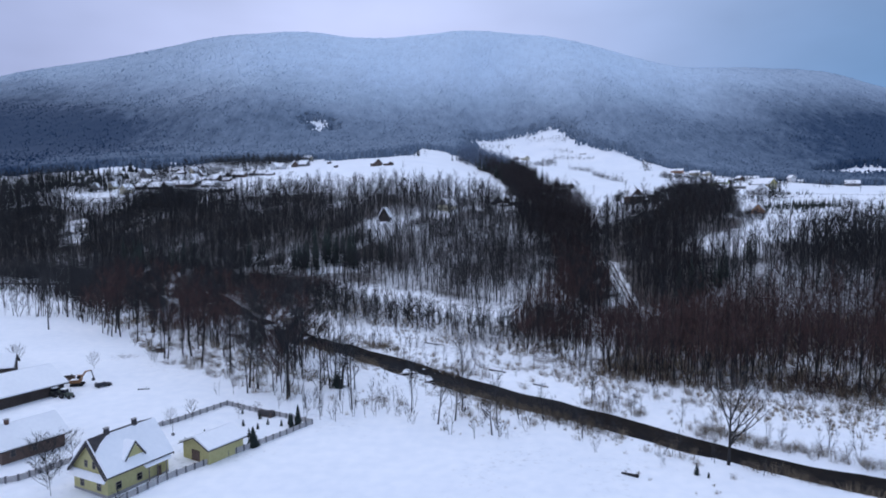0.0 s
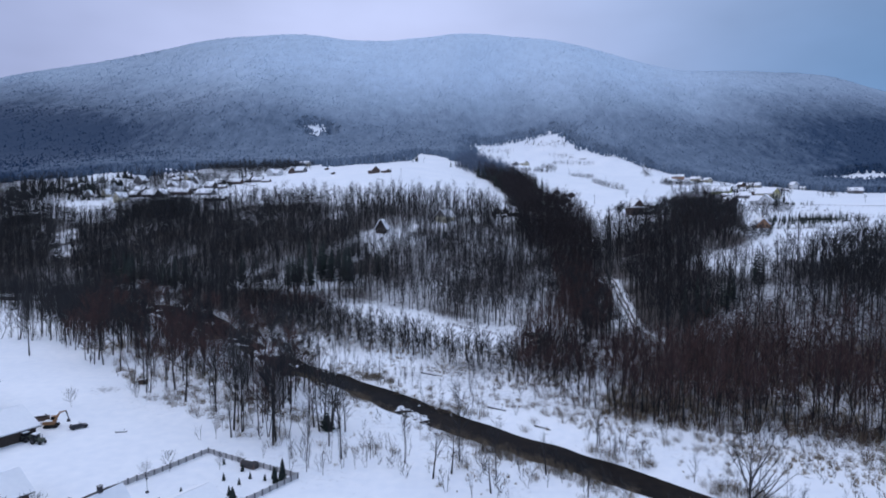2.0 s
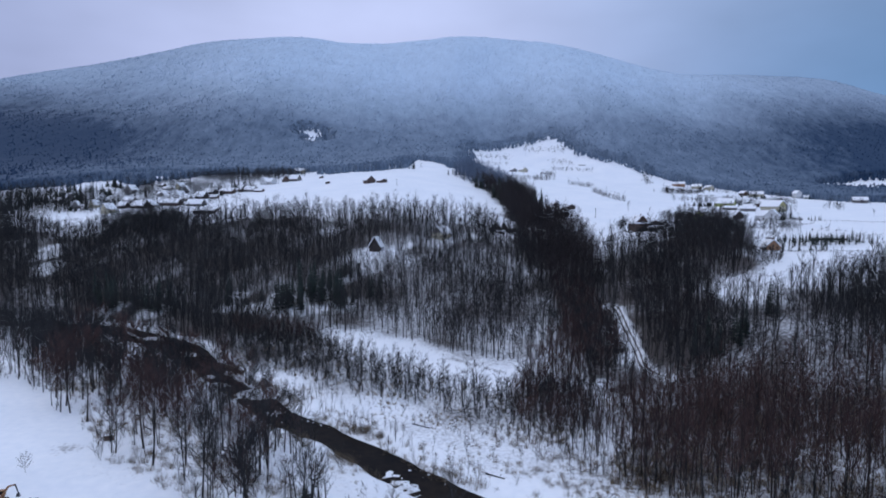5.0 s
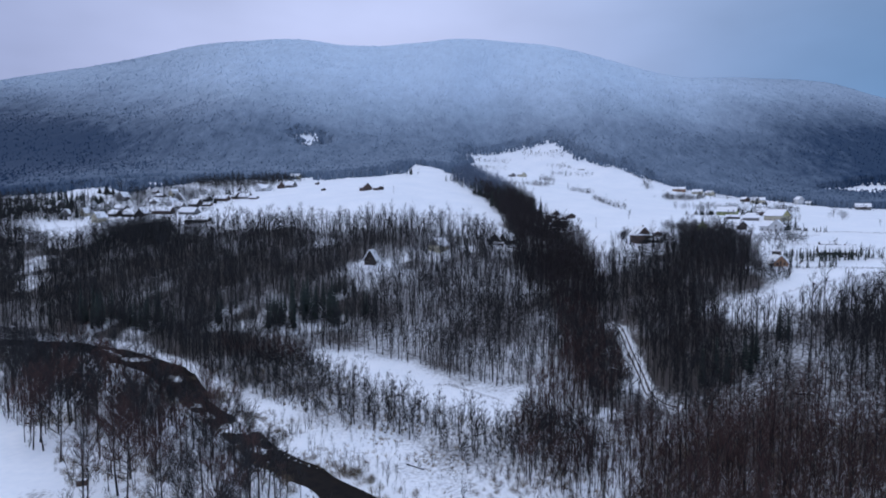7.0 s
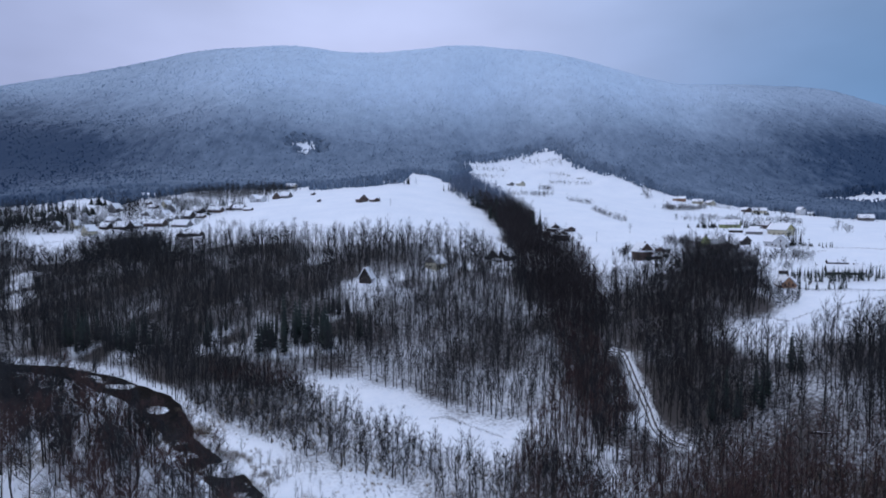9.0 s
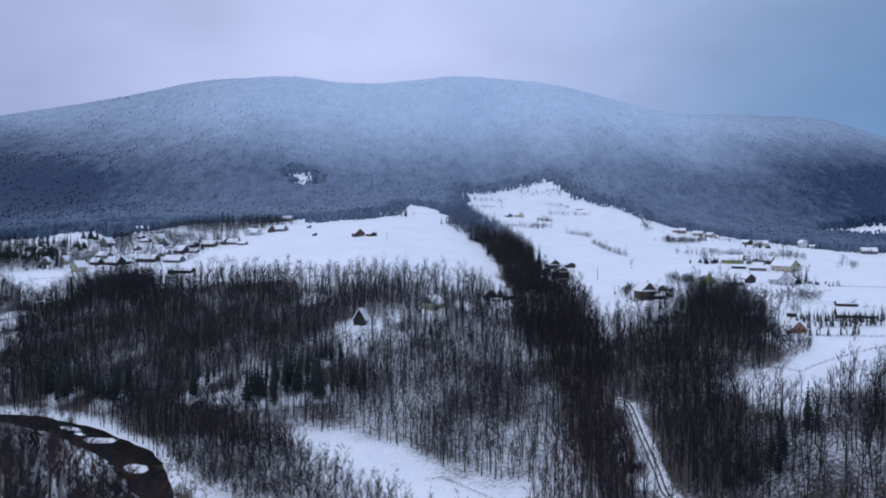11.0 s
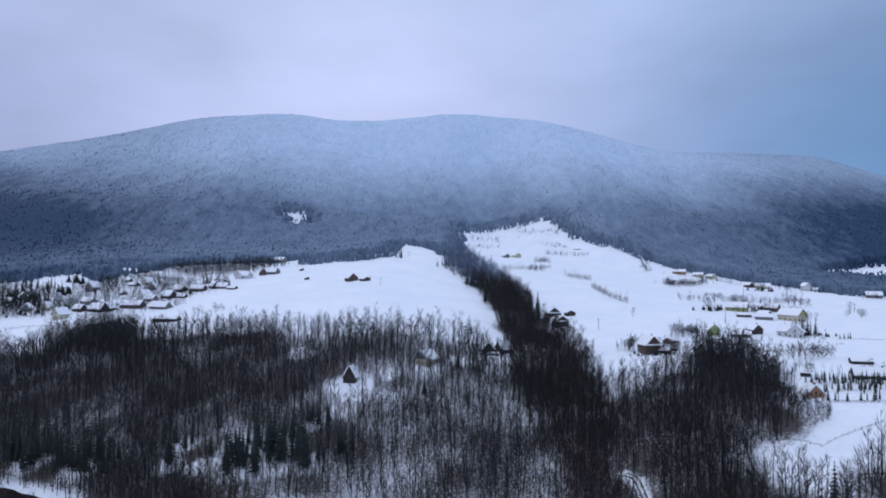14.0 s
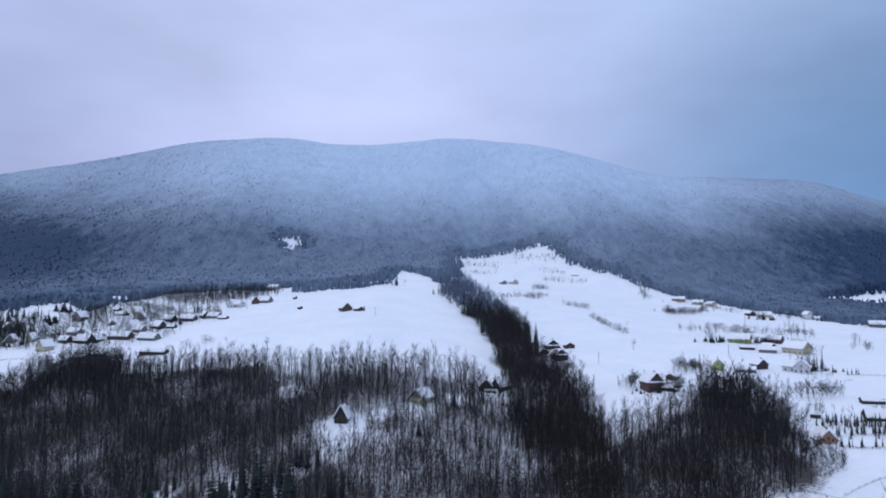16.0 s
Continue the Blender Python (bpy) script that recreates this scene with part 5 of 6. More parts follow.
# western village
house(-343, 696, -24, 8.8, 9.6, 4.5, 9.9, CREAM, label="tall cream house with a snowy hipped-looking roof", over=0.8)
house(-340, 723, 62, 7.2, 11.2, 2.5, 6.3, TIMBER, label="dark timber house with a broad snowy roof")
house(-321, 721, 70, 9.6, 14.8, 2.7, 7.7, TIMBER, label="dark timber house with a long snowy roof")
house(-311, 722, -10, 8.8, 9.6, 2.7, 8.1, TIMBER, label="dark gabled timber house with a snowy roof")
house(-347, 752, 74, 8.8, 11.8, 3.1, 6.7, GREY, label="wide grey house with bright snowy roof")
house(-293, 733, 80, 9.6, 20.0, 3.6, 7.6, BROWN, label="long brown house with a snowy roof")
house(-263, 727, 70, 8.8, 18.5, 2.5, 7.1, GREY, label="long grey house with a snowy roof")
house(-274, 774, 60, 8.8, 13.3, 2.5, 7.9, TIMBER, label="dark timber house under a wide snowy roof")
house(-299, 772, -20, 8.8, 9.6, 2.9, 8.7, WHITE, label="white gabled house with a steep snowy roof")
house(-287, 760, 66, 7.2, 12.0, 2.3, 6.3, GREY, label="low grey house under thick snow")
house(-308, 812, 10, 7.2, 8.0, 2.7, 7.9, GREY, label="grey house with steep snowy roof")
house(-324, 836, -30, 7.2, 8.0, 2.7, 7.9, CREAM, label="cream house with steep snowy roof slopes")
house(-275, 806, 66, 8.0, 12.6, 2.3, 6.3, TIMBER, label="dark timber house under thick snow")
house(-255, 807, 76, 8.0, 15.5, 3.1, 6.7, BROWN, label="low brown house with a long snowy roof")
house(-241, 820, 40, 8.8, 10.4, 2.5, 7.7, TIMBER, label="small dark cottage under snow", category="cottage")
house(-230, 815, 74, 7.2, 12.0, 2.3, 6.1, GREY, label="grey house with a wide snowy roof")
house(-228, 875, -20, 8.8, 9.6, 3.4, 8.6, WHITE, label="white house with snowy roof slopes")
house(-219, 872, 50, 7.2, 9.6, 3.1, 7.5, WHITE, label="white house wing under a snowy roof")
house(-205, 890, 20, 8.0, 8.8, 2.7, 8.3, BROWN, label="brown gabled house with a snowy roof")
house(-193, 893, 64, 8.0, 12.6, 2.7, 7.7, GREY, label="grey house with a long snow-covered roof")
house(-212, 1009, 78, 8.8, 12.6, 4.0, 7.4, CREAM, label="pale house above the fields with snowy roof")
house(-371, 805, -14, 9.6, 10.4, 4.0, 9.8, GREY, label="grey house near the forest with snowy roof")
house(-385, 765, 30, 8.0, 9.6, 2.9, 8.3, WHITE, label="white house under a wide snowy roof")
house(-375, 730, -20, 7.2, 8.0, 2.9, 7.9, CREAM, label="cream house beside bare trees with a snowy roof")
house(-425, 770, 40, 8.0, 9.6, 2.9, 7.7, GREY, label="grey house under snow beside dark firs")
house(-432, 759, 66, 6.4, 12.0, 2.3, 5.3, TIMBER, label="low dark house under thick snow among trees")
house(-394, 728, 10, 6.4, 7.2, 2.7, 7.3, GREY, label="small grey house among bare trees")
shed(-228, 657, 76, 7, 24, 4.2, 6.6, TIMBER, "long low dark shed under a snowy roof", lift=0.6)
shed(-352, 848, 60, 5.6, 8.8, 2.2, 4.8, TIMBER)
shed(-337, 829, 74, 5.6, 11.2, 2.2, 4.8, TIMBER)
shed(-316, 747, 70, 5.6, 11.2, 2.2, 4.8, GREY)
shed(-260, 774, 70, 5.6, 9.6, 2.2, 4.8, BROWN)
shed(-216, 803, 70, 5.6, 10.4, 2.2, 4.4, BROWN)
shed(-160, 905, 50, 4.0, 4.0, 2.0, 3.6, BROWN)
shed(-330, 790, 40, 6.4, 8.8, 2.2, 5.0, GREY)


# ---- garden fence round the yellow house ----
def fence(name, line, step, high, label, panel_mat, rails=False):
    ob = thing(name, *line[0], 0, label, "fence")
    x0, y0, z0 = ob.location
    post = mesh_from("post", *(lambda s: (s.v, s.f))(Shape().box(0, 0, high / 2 - 0.2, 0.30 if not rails else 0.14, 0.30 if not rails else 0.14, high + 0.5, taper=0.9)), [PILLAR if not rails else POLE])
    panels = {}
    for (ax, ay), (bx, by) in zip(line[:-1], line[1:]):
        n = max(1, round(math.hypot(bx - ax, by - ay) / step))
        turn = math.degrees(math.atan2(by - ay, bx - ax))
        d = round(math.hypot(bx - ax, by - ay) / n, 2)
        if d not in panels:
            s = Shape()
            if rails:
                for z in (0.55, 1.05):
                    s.box(d / 2, 0, z, d, 0.05, 0.08)
            else:
                # one boarded panel with a notched top edge
                k = int(d / 0.20)
                edge = [(0.0, 0.08), (d, 0.08)]
                for i in reversed(range(k)):
                    x1, x0_, top = (i + 1) * d / k, i * d / k, high * (0.93 + 0.05 * (i % 2))
                    edge += [(x1, high * 0.84), (x1 - 0.04, top), (x0_ + 0.04, top)]
                edge.append((0.0, high * 0.84))
                m = len(edge)
                s.add([(x, yy, z) for yy in (-0.025, 0.025) for x, z in edge], [tuple(range(m)), tuple(reversed(range(m, 2 * m)))] + [((i + 1) % m, i, m + i, m + (i + 1) % m) for i in range(m)])
            panels[d] = mesh_from("panel", s.v, s.f, [panel_mat])
        for i in range(n):
            f = i / n
            x, y = ax + (bx - ax) * f, ay + (by - ay) * f
            z = float(ground(x, y))
            p = new("post", post)
            p.parent, p.matrix_basis = ob, pose(x - x0, y - y0, z - z0)
            p = new("rail" if rails else "panel", panels[d])
            p.parent, p.matrix_basis = ob, pose(x - x0, y - y0, z - z0, 0, 0, turn)
    return ob


fence("garden_fence", ((-60, 102.5), (-52.2, 117.5), (-31, 148), (-56, 162.5), (-66, 147), (-70, 139)), 2.0, 1.25, "weathered panel fence round the snowy garden", PALING)
fence("farm_fence", ((-92, 110), (-80, 117), (-72.5, 128)), 2.0, 1.3, "grey panel fence beside the farmhouse yard", PALING)
fence("pasture_fence", ((157, 372), (165, 369), (173, 359.5), (195, 370.5), (221, 381), (262, 396)), 4.5, 1.2, "thin post and rail fence across the snowy bench", POLE, True)
fence("yard_fence", ((193, 412), (211, 403), (233, 398.5), (262, 398)), 3.0, 1.3, "dark board fence below the nursery garden", POLE, True)
fence("paddock_fence", ((222, 528), (262, 526), (305, 545)), 4.5, 1.2, "thin post and rail fence below the hamlet houses", POLE, True)
fence("paddock_fence", ((312, 560), (345, 548), (380, 545)), 4.5, 1.2, "thin post and rail fence running over the field", POLE, True)
fence("meadow_fence", ((1, 322), (8, 324), (30, 299)), 3.0, 0.9, "low half-buried timber fence on the meadow", POLE, True)


# ---- poles, vehicles and small things ----
def pole(x, y, high, arm=True):
    ob = thing("utility_pole", x, y, rng.uniform(-30, 30), "weathered wooden power pole in a snowy field", "utility pole", "power poles")
    part("shaft", Shape().tube([(0, 0, -0.8), (0, 0, high)], [0.17, 0.11], 8), POLE, ob)
    if arm:
        a = part("crossarm", Shape().box(0, 0, high - 0.5, 1.7, 0.12, 0.14), POLE, ob)
        for dx in (-0.7, 0, 0.7):
            part("insulator", Shape().tube([(dx, 0, high - 0.43), (dx, 0, high - 0.18)], [0.06, 0.04], 8), CONCRETE, a)


for x, y, h in ((146, 621, 9), (124, 551, 9.5), (120, 549, 9), (397, 882, 13), (227, 601, 9), (13, 620, 9), (37, 608, 9), (-207, 860, 9), (204, 770, 9), (196, 800, 9), (-46, 742, 8), (160, 548, 8), (262, 640, 9), (300, 560, 8)):
    pole(x, y, h)


def excavator(x, y, turn):
    ob = thing("excavator", x, y, turn, "ochre tracked excavator parked on snow with raised boom", "excavator")
    ob.scale = (0.95, 0.95, 0.95)
    for sy in (-1.05, 1.05):
        t = Shape()
        ring = [(-1.9, 0.45), (-1.6, 0.85), (1.6, 0.85), (1.9, 0.45), (1.6, 0.05), (-1.6, 0.05)]
        t.add([(px, sy - 0.28, pz) for px, pz in ring] + [(px, sy + 0.28, pz) for px, pz in ring], [tuple(range(6)), tuple(range(11, 5, -1))] + [(i, i + 6, (i + 1) % 6 + 6, (i + 1) % 6) for i in range(6)])
        part("track", t, RUBBER, ob)
    part("body", Shape().box(-0.5, 0, 1.45, 3.0, 2.4, 0.9, taper=0.94), DIGGER, ob)
    cab = part("cab", Shape().box(0.5, 0.6, 2.35, 1.5, 1.1, 1.5, taper=0.88), DIGGER, ob)
    part("cab_window", Shape().box(0.52, 0.6, 2.5, 1.46, 1.13, 0.8, taper=0.9), PANE, cab)
    part("boom", Shape().tube([(0.8, -0.4, 1.8), (2.4, -0.4, 4.3), (3.9, -0.4, 4.6)], [0.30, 0.26, 0.18], 4), DIGGER, ob)
    part("stick", Shape().tube([(3.9, -0.4, 4.7), (4.6, -0.4, 2.2)], [0.20, 0.14], 4), STEEL, ob)
    part("bucket", Shape().box(4.5, -0.4, 1.85, 0.9, 0.9, 0.8, taper=0.6), STEEL, ob)
    part("snow_patch", Shape().box(-0.7, 0, 1.98, 2.2, 2.0, 0.14, taper=0.8), ROOF_SNOW, ob)


def wheel(parent, x, y, r, w):
    t = part("wheel", Shape().tube([(x, y - w / 2, r), (x, y - w * 0.4, r), (x, y + w * 0.4, r), (x, y + w / 2, r)], [r * 0.86, r, r, r * 0.86], 14), RUBBER, parent)
    part("rim", Shape().tube([(x, y - w / 2 - 0.02, r), (x, y + w / 2 + 0.02, r)], [r * 0.5, r * 0.5], 10), STEEL, t)


def tractor(x, y, turn):
    ob = thing("tractor", x, y, turn, "old dark green tractor with trailer tackle in snow", "tractor")
    for sy in (-0.85, 0.85):
        wheel(ob, -0.9, sy, 0.78, 0.42)
        wheel(ob, 1.4, sy * 0.85, 0.45, 0.28)
    part("bonnet", Shape().box(1.0, 0, 1.15, 1.9, 0.8, 0.75, taper=0.92), TRACTOR, ob)
    part("chassis", Shape().box(0.2, 0, 0.75, 3.1, 0.6, 0.4), STEEL, ob)
    c = part("cab", Shape().box(-0.6, 0, 1.75, 1.3, 1.35, 1.5, taper=0.9), TRACTOR, ob)
    part("cab_window", Shape().box(-0.6, 0, 1.95, 1.33, 1.38, 0.75, taper=0.94), PANE, c)
    part("cab_roof", Shape().box(-0.6, 0, 2.56, 1.45, 1.45, 0.14), ROOF_SNOW, ob)
    part("exhaust", Shape().tube([(1.1, 0.25, 1.5), (1.1, 0.25, 2.5)], [0.05, 0.05], 8), STEEL, ob)


def car(x, y, turn):
    ob = thing("car", x, y, turn, "dark estate car parked on the snowy field", "car")
    s = Shape()
    prof = [(-2.1, 0.35), (-2.15, 0.85), (-1.95, 1.0), (-1.7, 1.45), (0.2, 1.48), (0.95, 1.0), (2.0, 0.88), (2.15, 0.6), (2.1, 0.35)]
    n = len(prof)
    s.add([(px, -0.85 + 0.10 * (pz > 1.2), pz) for px, pz in prof] + [(px, 0.85 - 0.10 * (pz > 1.2), pz) for px, pz in prof], [tuple(range(n)), tuple(range(2 * n - 1, n - 1, -1))] + [(i, i + n, (i + 1) % n + n, (i + 1) % n) for i in range(n)])
    part("body", s, CARPAINT, ob)
    part("side_glass", Shape().box(-0.75, 0, 1.2, 1.9, 1.62, 0.34, taper=0.95), PANE, ob)
    part("roof_snow", Shape().box(-0.75, 0, 1.52, 1.8, 1.4, 0.10, taper=0.85), ROOF_SNOW, ob)
    for px in (-1.35, 1.35):
        for sy in (-0.78, 0.78):
            wheel(ob, px, sy, 0.32, 0.2)


def woodpile(x, y, turn):
    ob = thing("woodpile", x, y, turn, "covered woodpile under a dark sheet by the fence", "woodpile")
    part("logs", Shape().box(0, 0, 0.6, 4.2, 1.5, 1.2), BROWN, ob)
    part("sheet", Shape().tube([(-2.3, 0, 0.75), (-1.6, 0, 0.85), (1.6, 0, 0.85), (2.3, 0, 0.75)], [0.55, 0.95, 0.95, 0.55], 10), SHEET, ob)
    part("snow_cover", Shape().box(0, 0, 1.82, 2.6, 0.8, 0.12, taper=0.8), ROOF_SNOW, ob)


def garden_lamp(x, y):
    ob = thing("garden_lamp", x, y, 0, "thin garden lamp post standing in snow", "lamp post")
    part("shaft", Shape().tube([(0, 0, -0.3), (0, 0, 2.9)], [0.06, 0.045], 8), STEEL, ob)
    part("shade", Shape().tube([(0, 0, 2.85), (0, 0, 3.0), (0, 0, 3.2)], [0.10, 0.22, 0.06], 8), STEEL, ob)
    part("foot", Shape().tube([(0, 0, -0.1), (0, 0, 0.25), (0, 0, 0.45)], [0.40, 0.38, 0.12], 8), STEEL, ob)


woodpile(-43.5, 154.0, -28)
garden_lamp(-61, 141)
garden_lamp(-49.5, 136)
excavator(-105.4, 181, 15)


def wagon(x, y, turn):
    ob = thing("farm_wagon", x, y, turn, "brown boarded farm wagon with a snow-topped load", "wagon")
    part("bed", Shape().box(0, 0, 1.25, 5.0, 2.2, 0.9, taper=1.04), BROWN, ob)
    part("load", Shape().box(0, 0, 1.95, 4.2, 1.9, 0.6, taper=0.75), TIMBER, ob)
    part("snow_patch", Shape().box(0, 0, 2.3, 3.0, 1.4, 0.12, taper=0.8), ROOF_SNOW, ob)
    for px in (-1.6, 1.6):
        for sy in (-0.95, 0.95):
            wheel(ob, px, sy, 0.42, 0.24)
    part("drawbar", Shape().tube([(2.4, 0, 0.8), (3.9, 0, 0.6)], [0.08, 0.06], 6), STEEL, ob)


wagon(-110.4, 183.6, 30)
tractor(-101.2, 168.6, -15)
tractor(-104.8, 170.2, 60)
car(-97.6, 180.2, 40)


def log(x, y, turn, length, r, label="snow-dusted fallen log lying on the ground"):
    ob = thing("fallen_log", x, y, turn, label, "log", "fallen logs")
    part("stem", Shape().tube([(-length / 2, 0, r * 0.5), (0, 0.1, r * 0.6), (length / 2, 0, r * 0.5)], [r, r * 0.85, r * 0.6], 8), BARK, ob)
    part("branch_stub", Shape().tube([(length * 0.2, 0, r), (length * 0.3, 0.5, r + 0.7)], [r * 0.3, r * 0.1], 6), BARK, ob)
    part("snow_ridge", Shape().box(0, 0.05, r * 1.35, length * 0.8, r * 0.9, 0.12, taper=0.7), ROOF_SNOW, ob)


for x, y, a, n, r in ((36, 119.5, 150, 3.2, 0.4), (140, 274, -8, 10, 0.4), (-84, 176, 10, 3, 0.2), (17, 196, -35, 6, 0.3), (-4, 235, -35, 7, 0.3), (28, 180, -40, 5, 0.25)):
    log(x, y, a, n, r)


def hide(x, y, turn):
    ob = thing("crate_stack", x, y, turn, "brown wooden crate stack beside trees", "crate")
    part("body", Shape().box(0, 0, 0.8, 2.6, 1.4, 1.6), BROWN, ob)
    part("snow_lid", Shape().box(0, 0, 1.68, 2.6, 1.4, 0.14, taper=0.9), ROOF_SNOW, ob)


hide(-99.9, 222.5, 14)

# ---- stones along the river ----
stone = new("river_stone")
s = Shape()
s.tube([(0, 0, -0.3), (0.05, 0, 0.0), (0.1, 0.05, 0.32), (0.05, 0.0, 0.5)], [0.55, 0.75, 0.6, 0.25], 7)
part("boulder", s, STONE, stone)
part("snow_cap", Shape().tube([(0.08, 0.03, 0.36), (0.06, 0.0, 0.6)], [0.58, 0.25], 7), ROOF_SNOW, stone)
tagged(stone, "grey boulder with a snow cap in the river", "stone", "river stones")
spots = [(rng.uniform(-75, 40), rng.uniform(150, 290)) for _ in range(1500)]
spots = [p for p in spots if 2.5 < line_distance(np.array(p[0]), np.array(p[1]), RIVER) < 6.0 and (math.hypot(p[0] + 7, p[1] - 193) < 11 or p[1] > 236)][:60]
for k, (x, y) in enumerate(spots):
    sc = rng.uniform(0.3, 0.9)
    m = pose(x, y, max(float(ground(x, y)), -1.15), 0, 0, rng.uniform(0, 360))
    if k == 0:
        stone.matrix_basis = m
    else:
        copy_thing(stone, m).matrix_basis = m @ Matrix.Diagonal((sc, sc * 0.8, sc * 0.8, 1))


# ---- hedges and field trees ----
def along(line, gap, wide, kinds, low, high):
    rows = []
    for (ax, ay), (bx, by) in zip(line[:-1], line[1:]):
        n = max(1, int(math.hypot(bx - ax, by - ay) / gap))
        for i in range(n):
            f = (i + rng.uniform(0, 1)) / n
            rows.append((ax + (bx - ax) * f + rng.normal(0, wide), ay + (by - ay) * f + rng.normal(0, wide), rng.uniform(low, high), rng.uniform(0, 6), rng.choice(kinds)))
    return rows


HEDGES = [(((197, 845), (200, 787), (206, 743)), 3.0, 1.2), (((187, 942), (213, 923)), 1.6, 2.0), (((101, 976), (179, 1017)), 3.0, 1.5), (((175, 1115), (198, 1141)), 1.6, 4), (((142, 986), (161, 981)), 1.6, 2),
          (((70, 1268), (125, 1293)), 4, 6), (((174, 1387), (203, 1354), (269, 1322)), 4, 6), (((212, 1248), (285, 1209)), 4, 3), (((221, 1296), (255, 1256)), 4, 4), (((74, 1326), (150, 1350)), 4, 8),
          (((321, 969), (357, 962), (407, 1014)), 1.8, 4), (((417, 1076), (442, 993)), 4, 2), (((352, 1110), (372, 1180)), 3, 4)]
rows = []
for line, gap, wide in HEDGES:
    rows += along(line, gap * 0.55, wide, range(5), 1.0, 2.2)
scatter("field_hedges", SHRUBS, np.array(rows), [BARK, TWIG], "bare hedgerow shrubs along snowy field edges", "hedge")
BUSHY_TREES = [joined(bare_tree(155 + i, rng.uniform(7, 10), rng.uniform(3.0, 4.2), 0.14, 18, 320, 0.085, 3, 0.85, 1, 0.6, 0.8)) for i in range(4)]
CLUMPS = ((326, 809, 8, 7), (392, 776, 9, 10), (403, 766, 6, 6), (340, 770, 7, 5), (204, 592, 6, 12), (212, 590, 5, 8), (336, 962, 12, 16), (354, 968, 10, 10), (386, 664, 1.5, 1), (393, 657, 2.5, 2), (448, 936, 8, 5), (482, 944, 8, 5), (280, 714, 5, 4), (345, 712, 6, 5), (312, 690, 5, 3), (326, 690, 6, 4), (150, 545, 3, 3), (300, 596, 4, 3), (169, 520, 4, 4), (175, 528, 4, 4), (152, 556, 5, 5), (156, 541, 4, 4), (170, 534, 5, 5), (239, 494, 6, 4), (259, 503, 7, 5), (262, 505, 9, 5), (246, 500, 7, 4))
scatter("bushy_garden_trees", BUSHY_TREES, np.array([(cx + rng.normal(0, r * 0.5), cy + rng.normal(0, r * 0.6), rng.uniform(0.6, 1.15), rng.uniform(0, 6), rng.integers(4)) for cx, cy, r, n in CLUMPS for _ in range(n)]), [BARK, TWIG], "round bushy bare trees between the hamlet houses", "garden trees")
HAMLET_FIRS = ((278, 706, 7, 12, 0.55), (288, 712, 5, 8, 0.6), (320, 702, 5, 12, 0.7), (330, 706, 4, 9, 0.65), (294, 580, 2.5, 5, 0.55), (305, 577, 2, 4, 0.35), (310, 571, 2.5, 5, 0.35), (445, 936, 6, 6, 0.7), (458, 930, 5, 5, 0.6), (530, 940, 6, 5, 0.5), (163, 527, 1.5, 2, 0.55), (152, 532, 4, 6, 0.35), (170, 527, 4, 6, 0.3), (-398, 712, 9, 8, 0.7), (-412, 746, 10, 14, 0.9), (-428, 778, 10, 16, 1.2), (-446, 756, 12, 16, 1.2), (-462, 730, 14, 18, 1.2), (-396, 790, 5, 8, 1.1), (-406, 838, 6, 8, 1.1), (-390, 738, 6, 5, 0.6), (-272, 808, 3, 5, 0.8), (-258, 790, 2, 4, 0.8))
BROAD_FIRS = [joined(conifer(145 + i, rng.uniform(8, 12), rng.uniform(2.8, 3.8), 9, 7)) for i in range(3)]
scatter("dark_yard_firs", BROAD_FIRS, np.array([(x, y, size * q, a, k) for cx, cy, r, n, size in HAMLET_FIRS for x, y, q, a, k in fir_spots((cx, cy), n, r)]), [BARK, NEEDLE], "dark firs and yews in the snowy yards", "firs")
rows = []
for cx, cy, r, n in ((309, 780, 10, 16), (352, 800, 14, 18), (366, 784, 8, 10), (440, 858, 9, 16), (401, 758, 5, 5), (411, 697, 2, 2), (402, 668, 4, 5), (212, 598, 9, 30), (200, 583, 7, 12), (152, 560, 4, 9), (163, 533, 6, 10), (183, 550, 4, 6), (241, 524, 12, 12), (249, 502, 9, 8), (267, 506, 8, 7), (221, 456, 7, 8), (300, 600, 8, 8), (295, 578, 4, 6), (455, 960, 8, 10), (507, 948, 8, 7), (330, 640, 12, 10), (288, 560, 8, 8), (560, 880, 14, 14), (148, 548, 5, 12), (166, 548, 5, 8), (290, 790, 16, 16), (330, 770, 16, 16), (350, 690, 10, 12), (300, 690, 8, 8), (380, 790, 14, 14), (470, 970, 10, 12), (395, 1085, 12, 12), (360, 975, 14, 20), (230, 470, 8, 10), (260, 455, 10, 10)):
    rows += [(cx + rng.normal(0, r * 0.6), cy + rng.normal(0, r * 0.6), rng.uniform(0.45, 0.95), rng.uniform(0, 6), rng.integers(5)) for _ in range(n)]
scatter("hamlet_trees", GARDEN_TREES, np.array(rows), [BARK, TWIG], "bare garden trees among the snowy hamlet houses", "garden trees")
rows = []
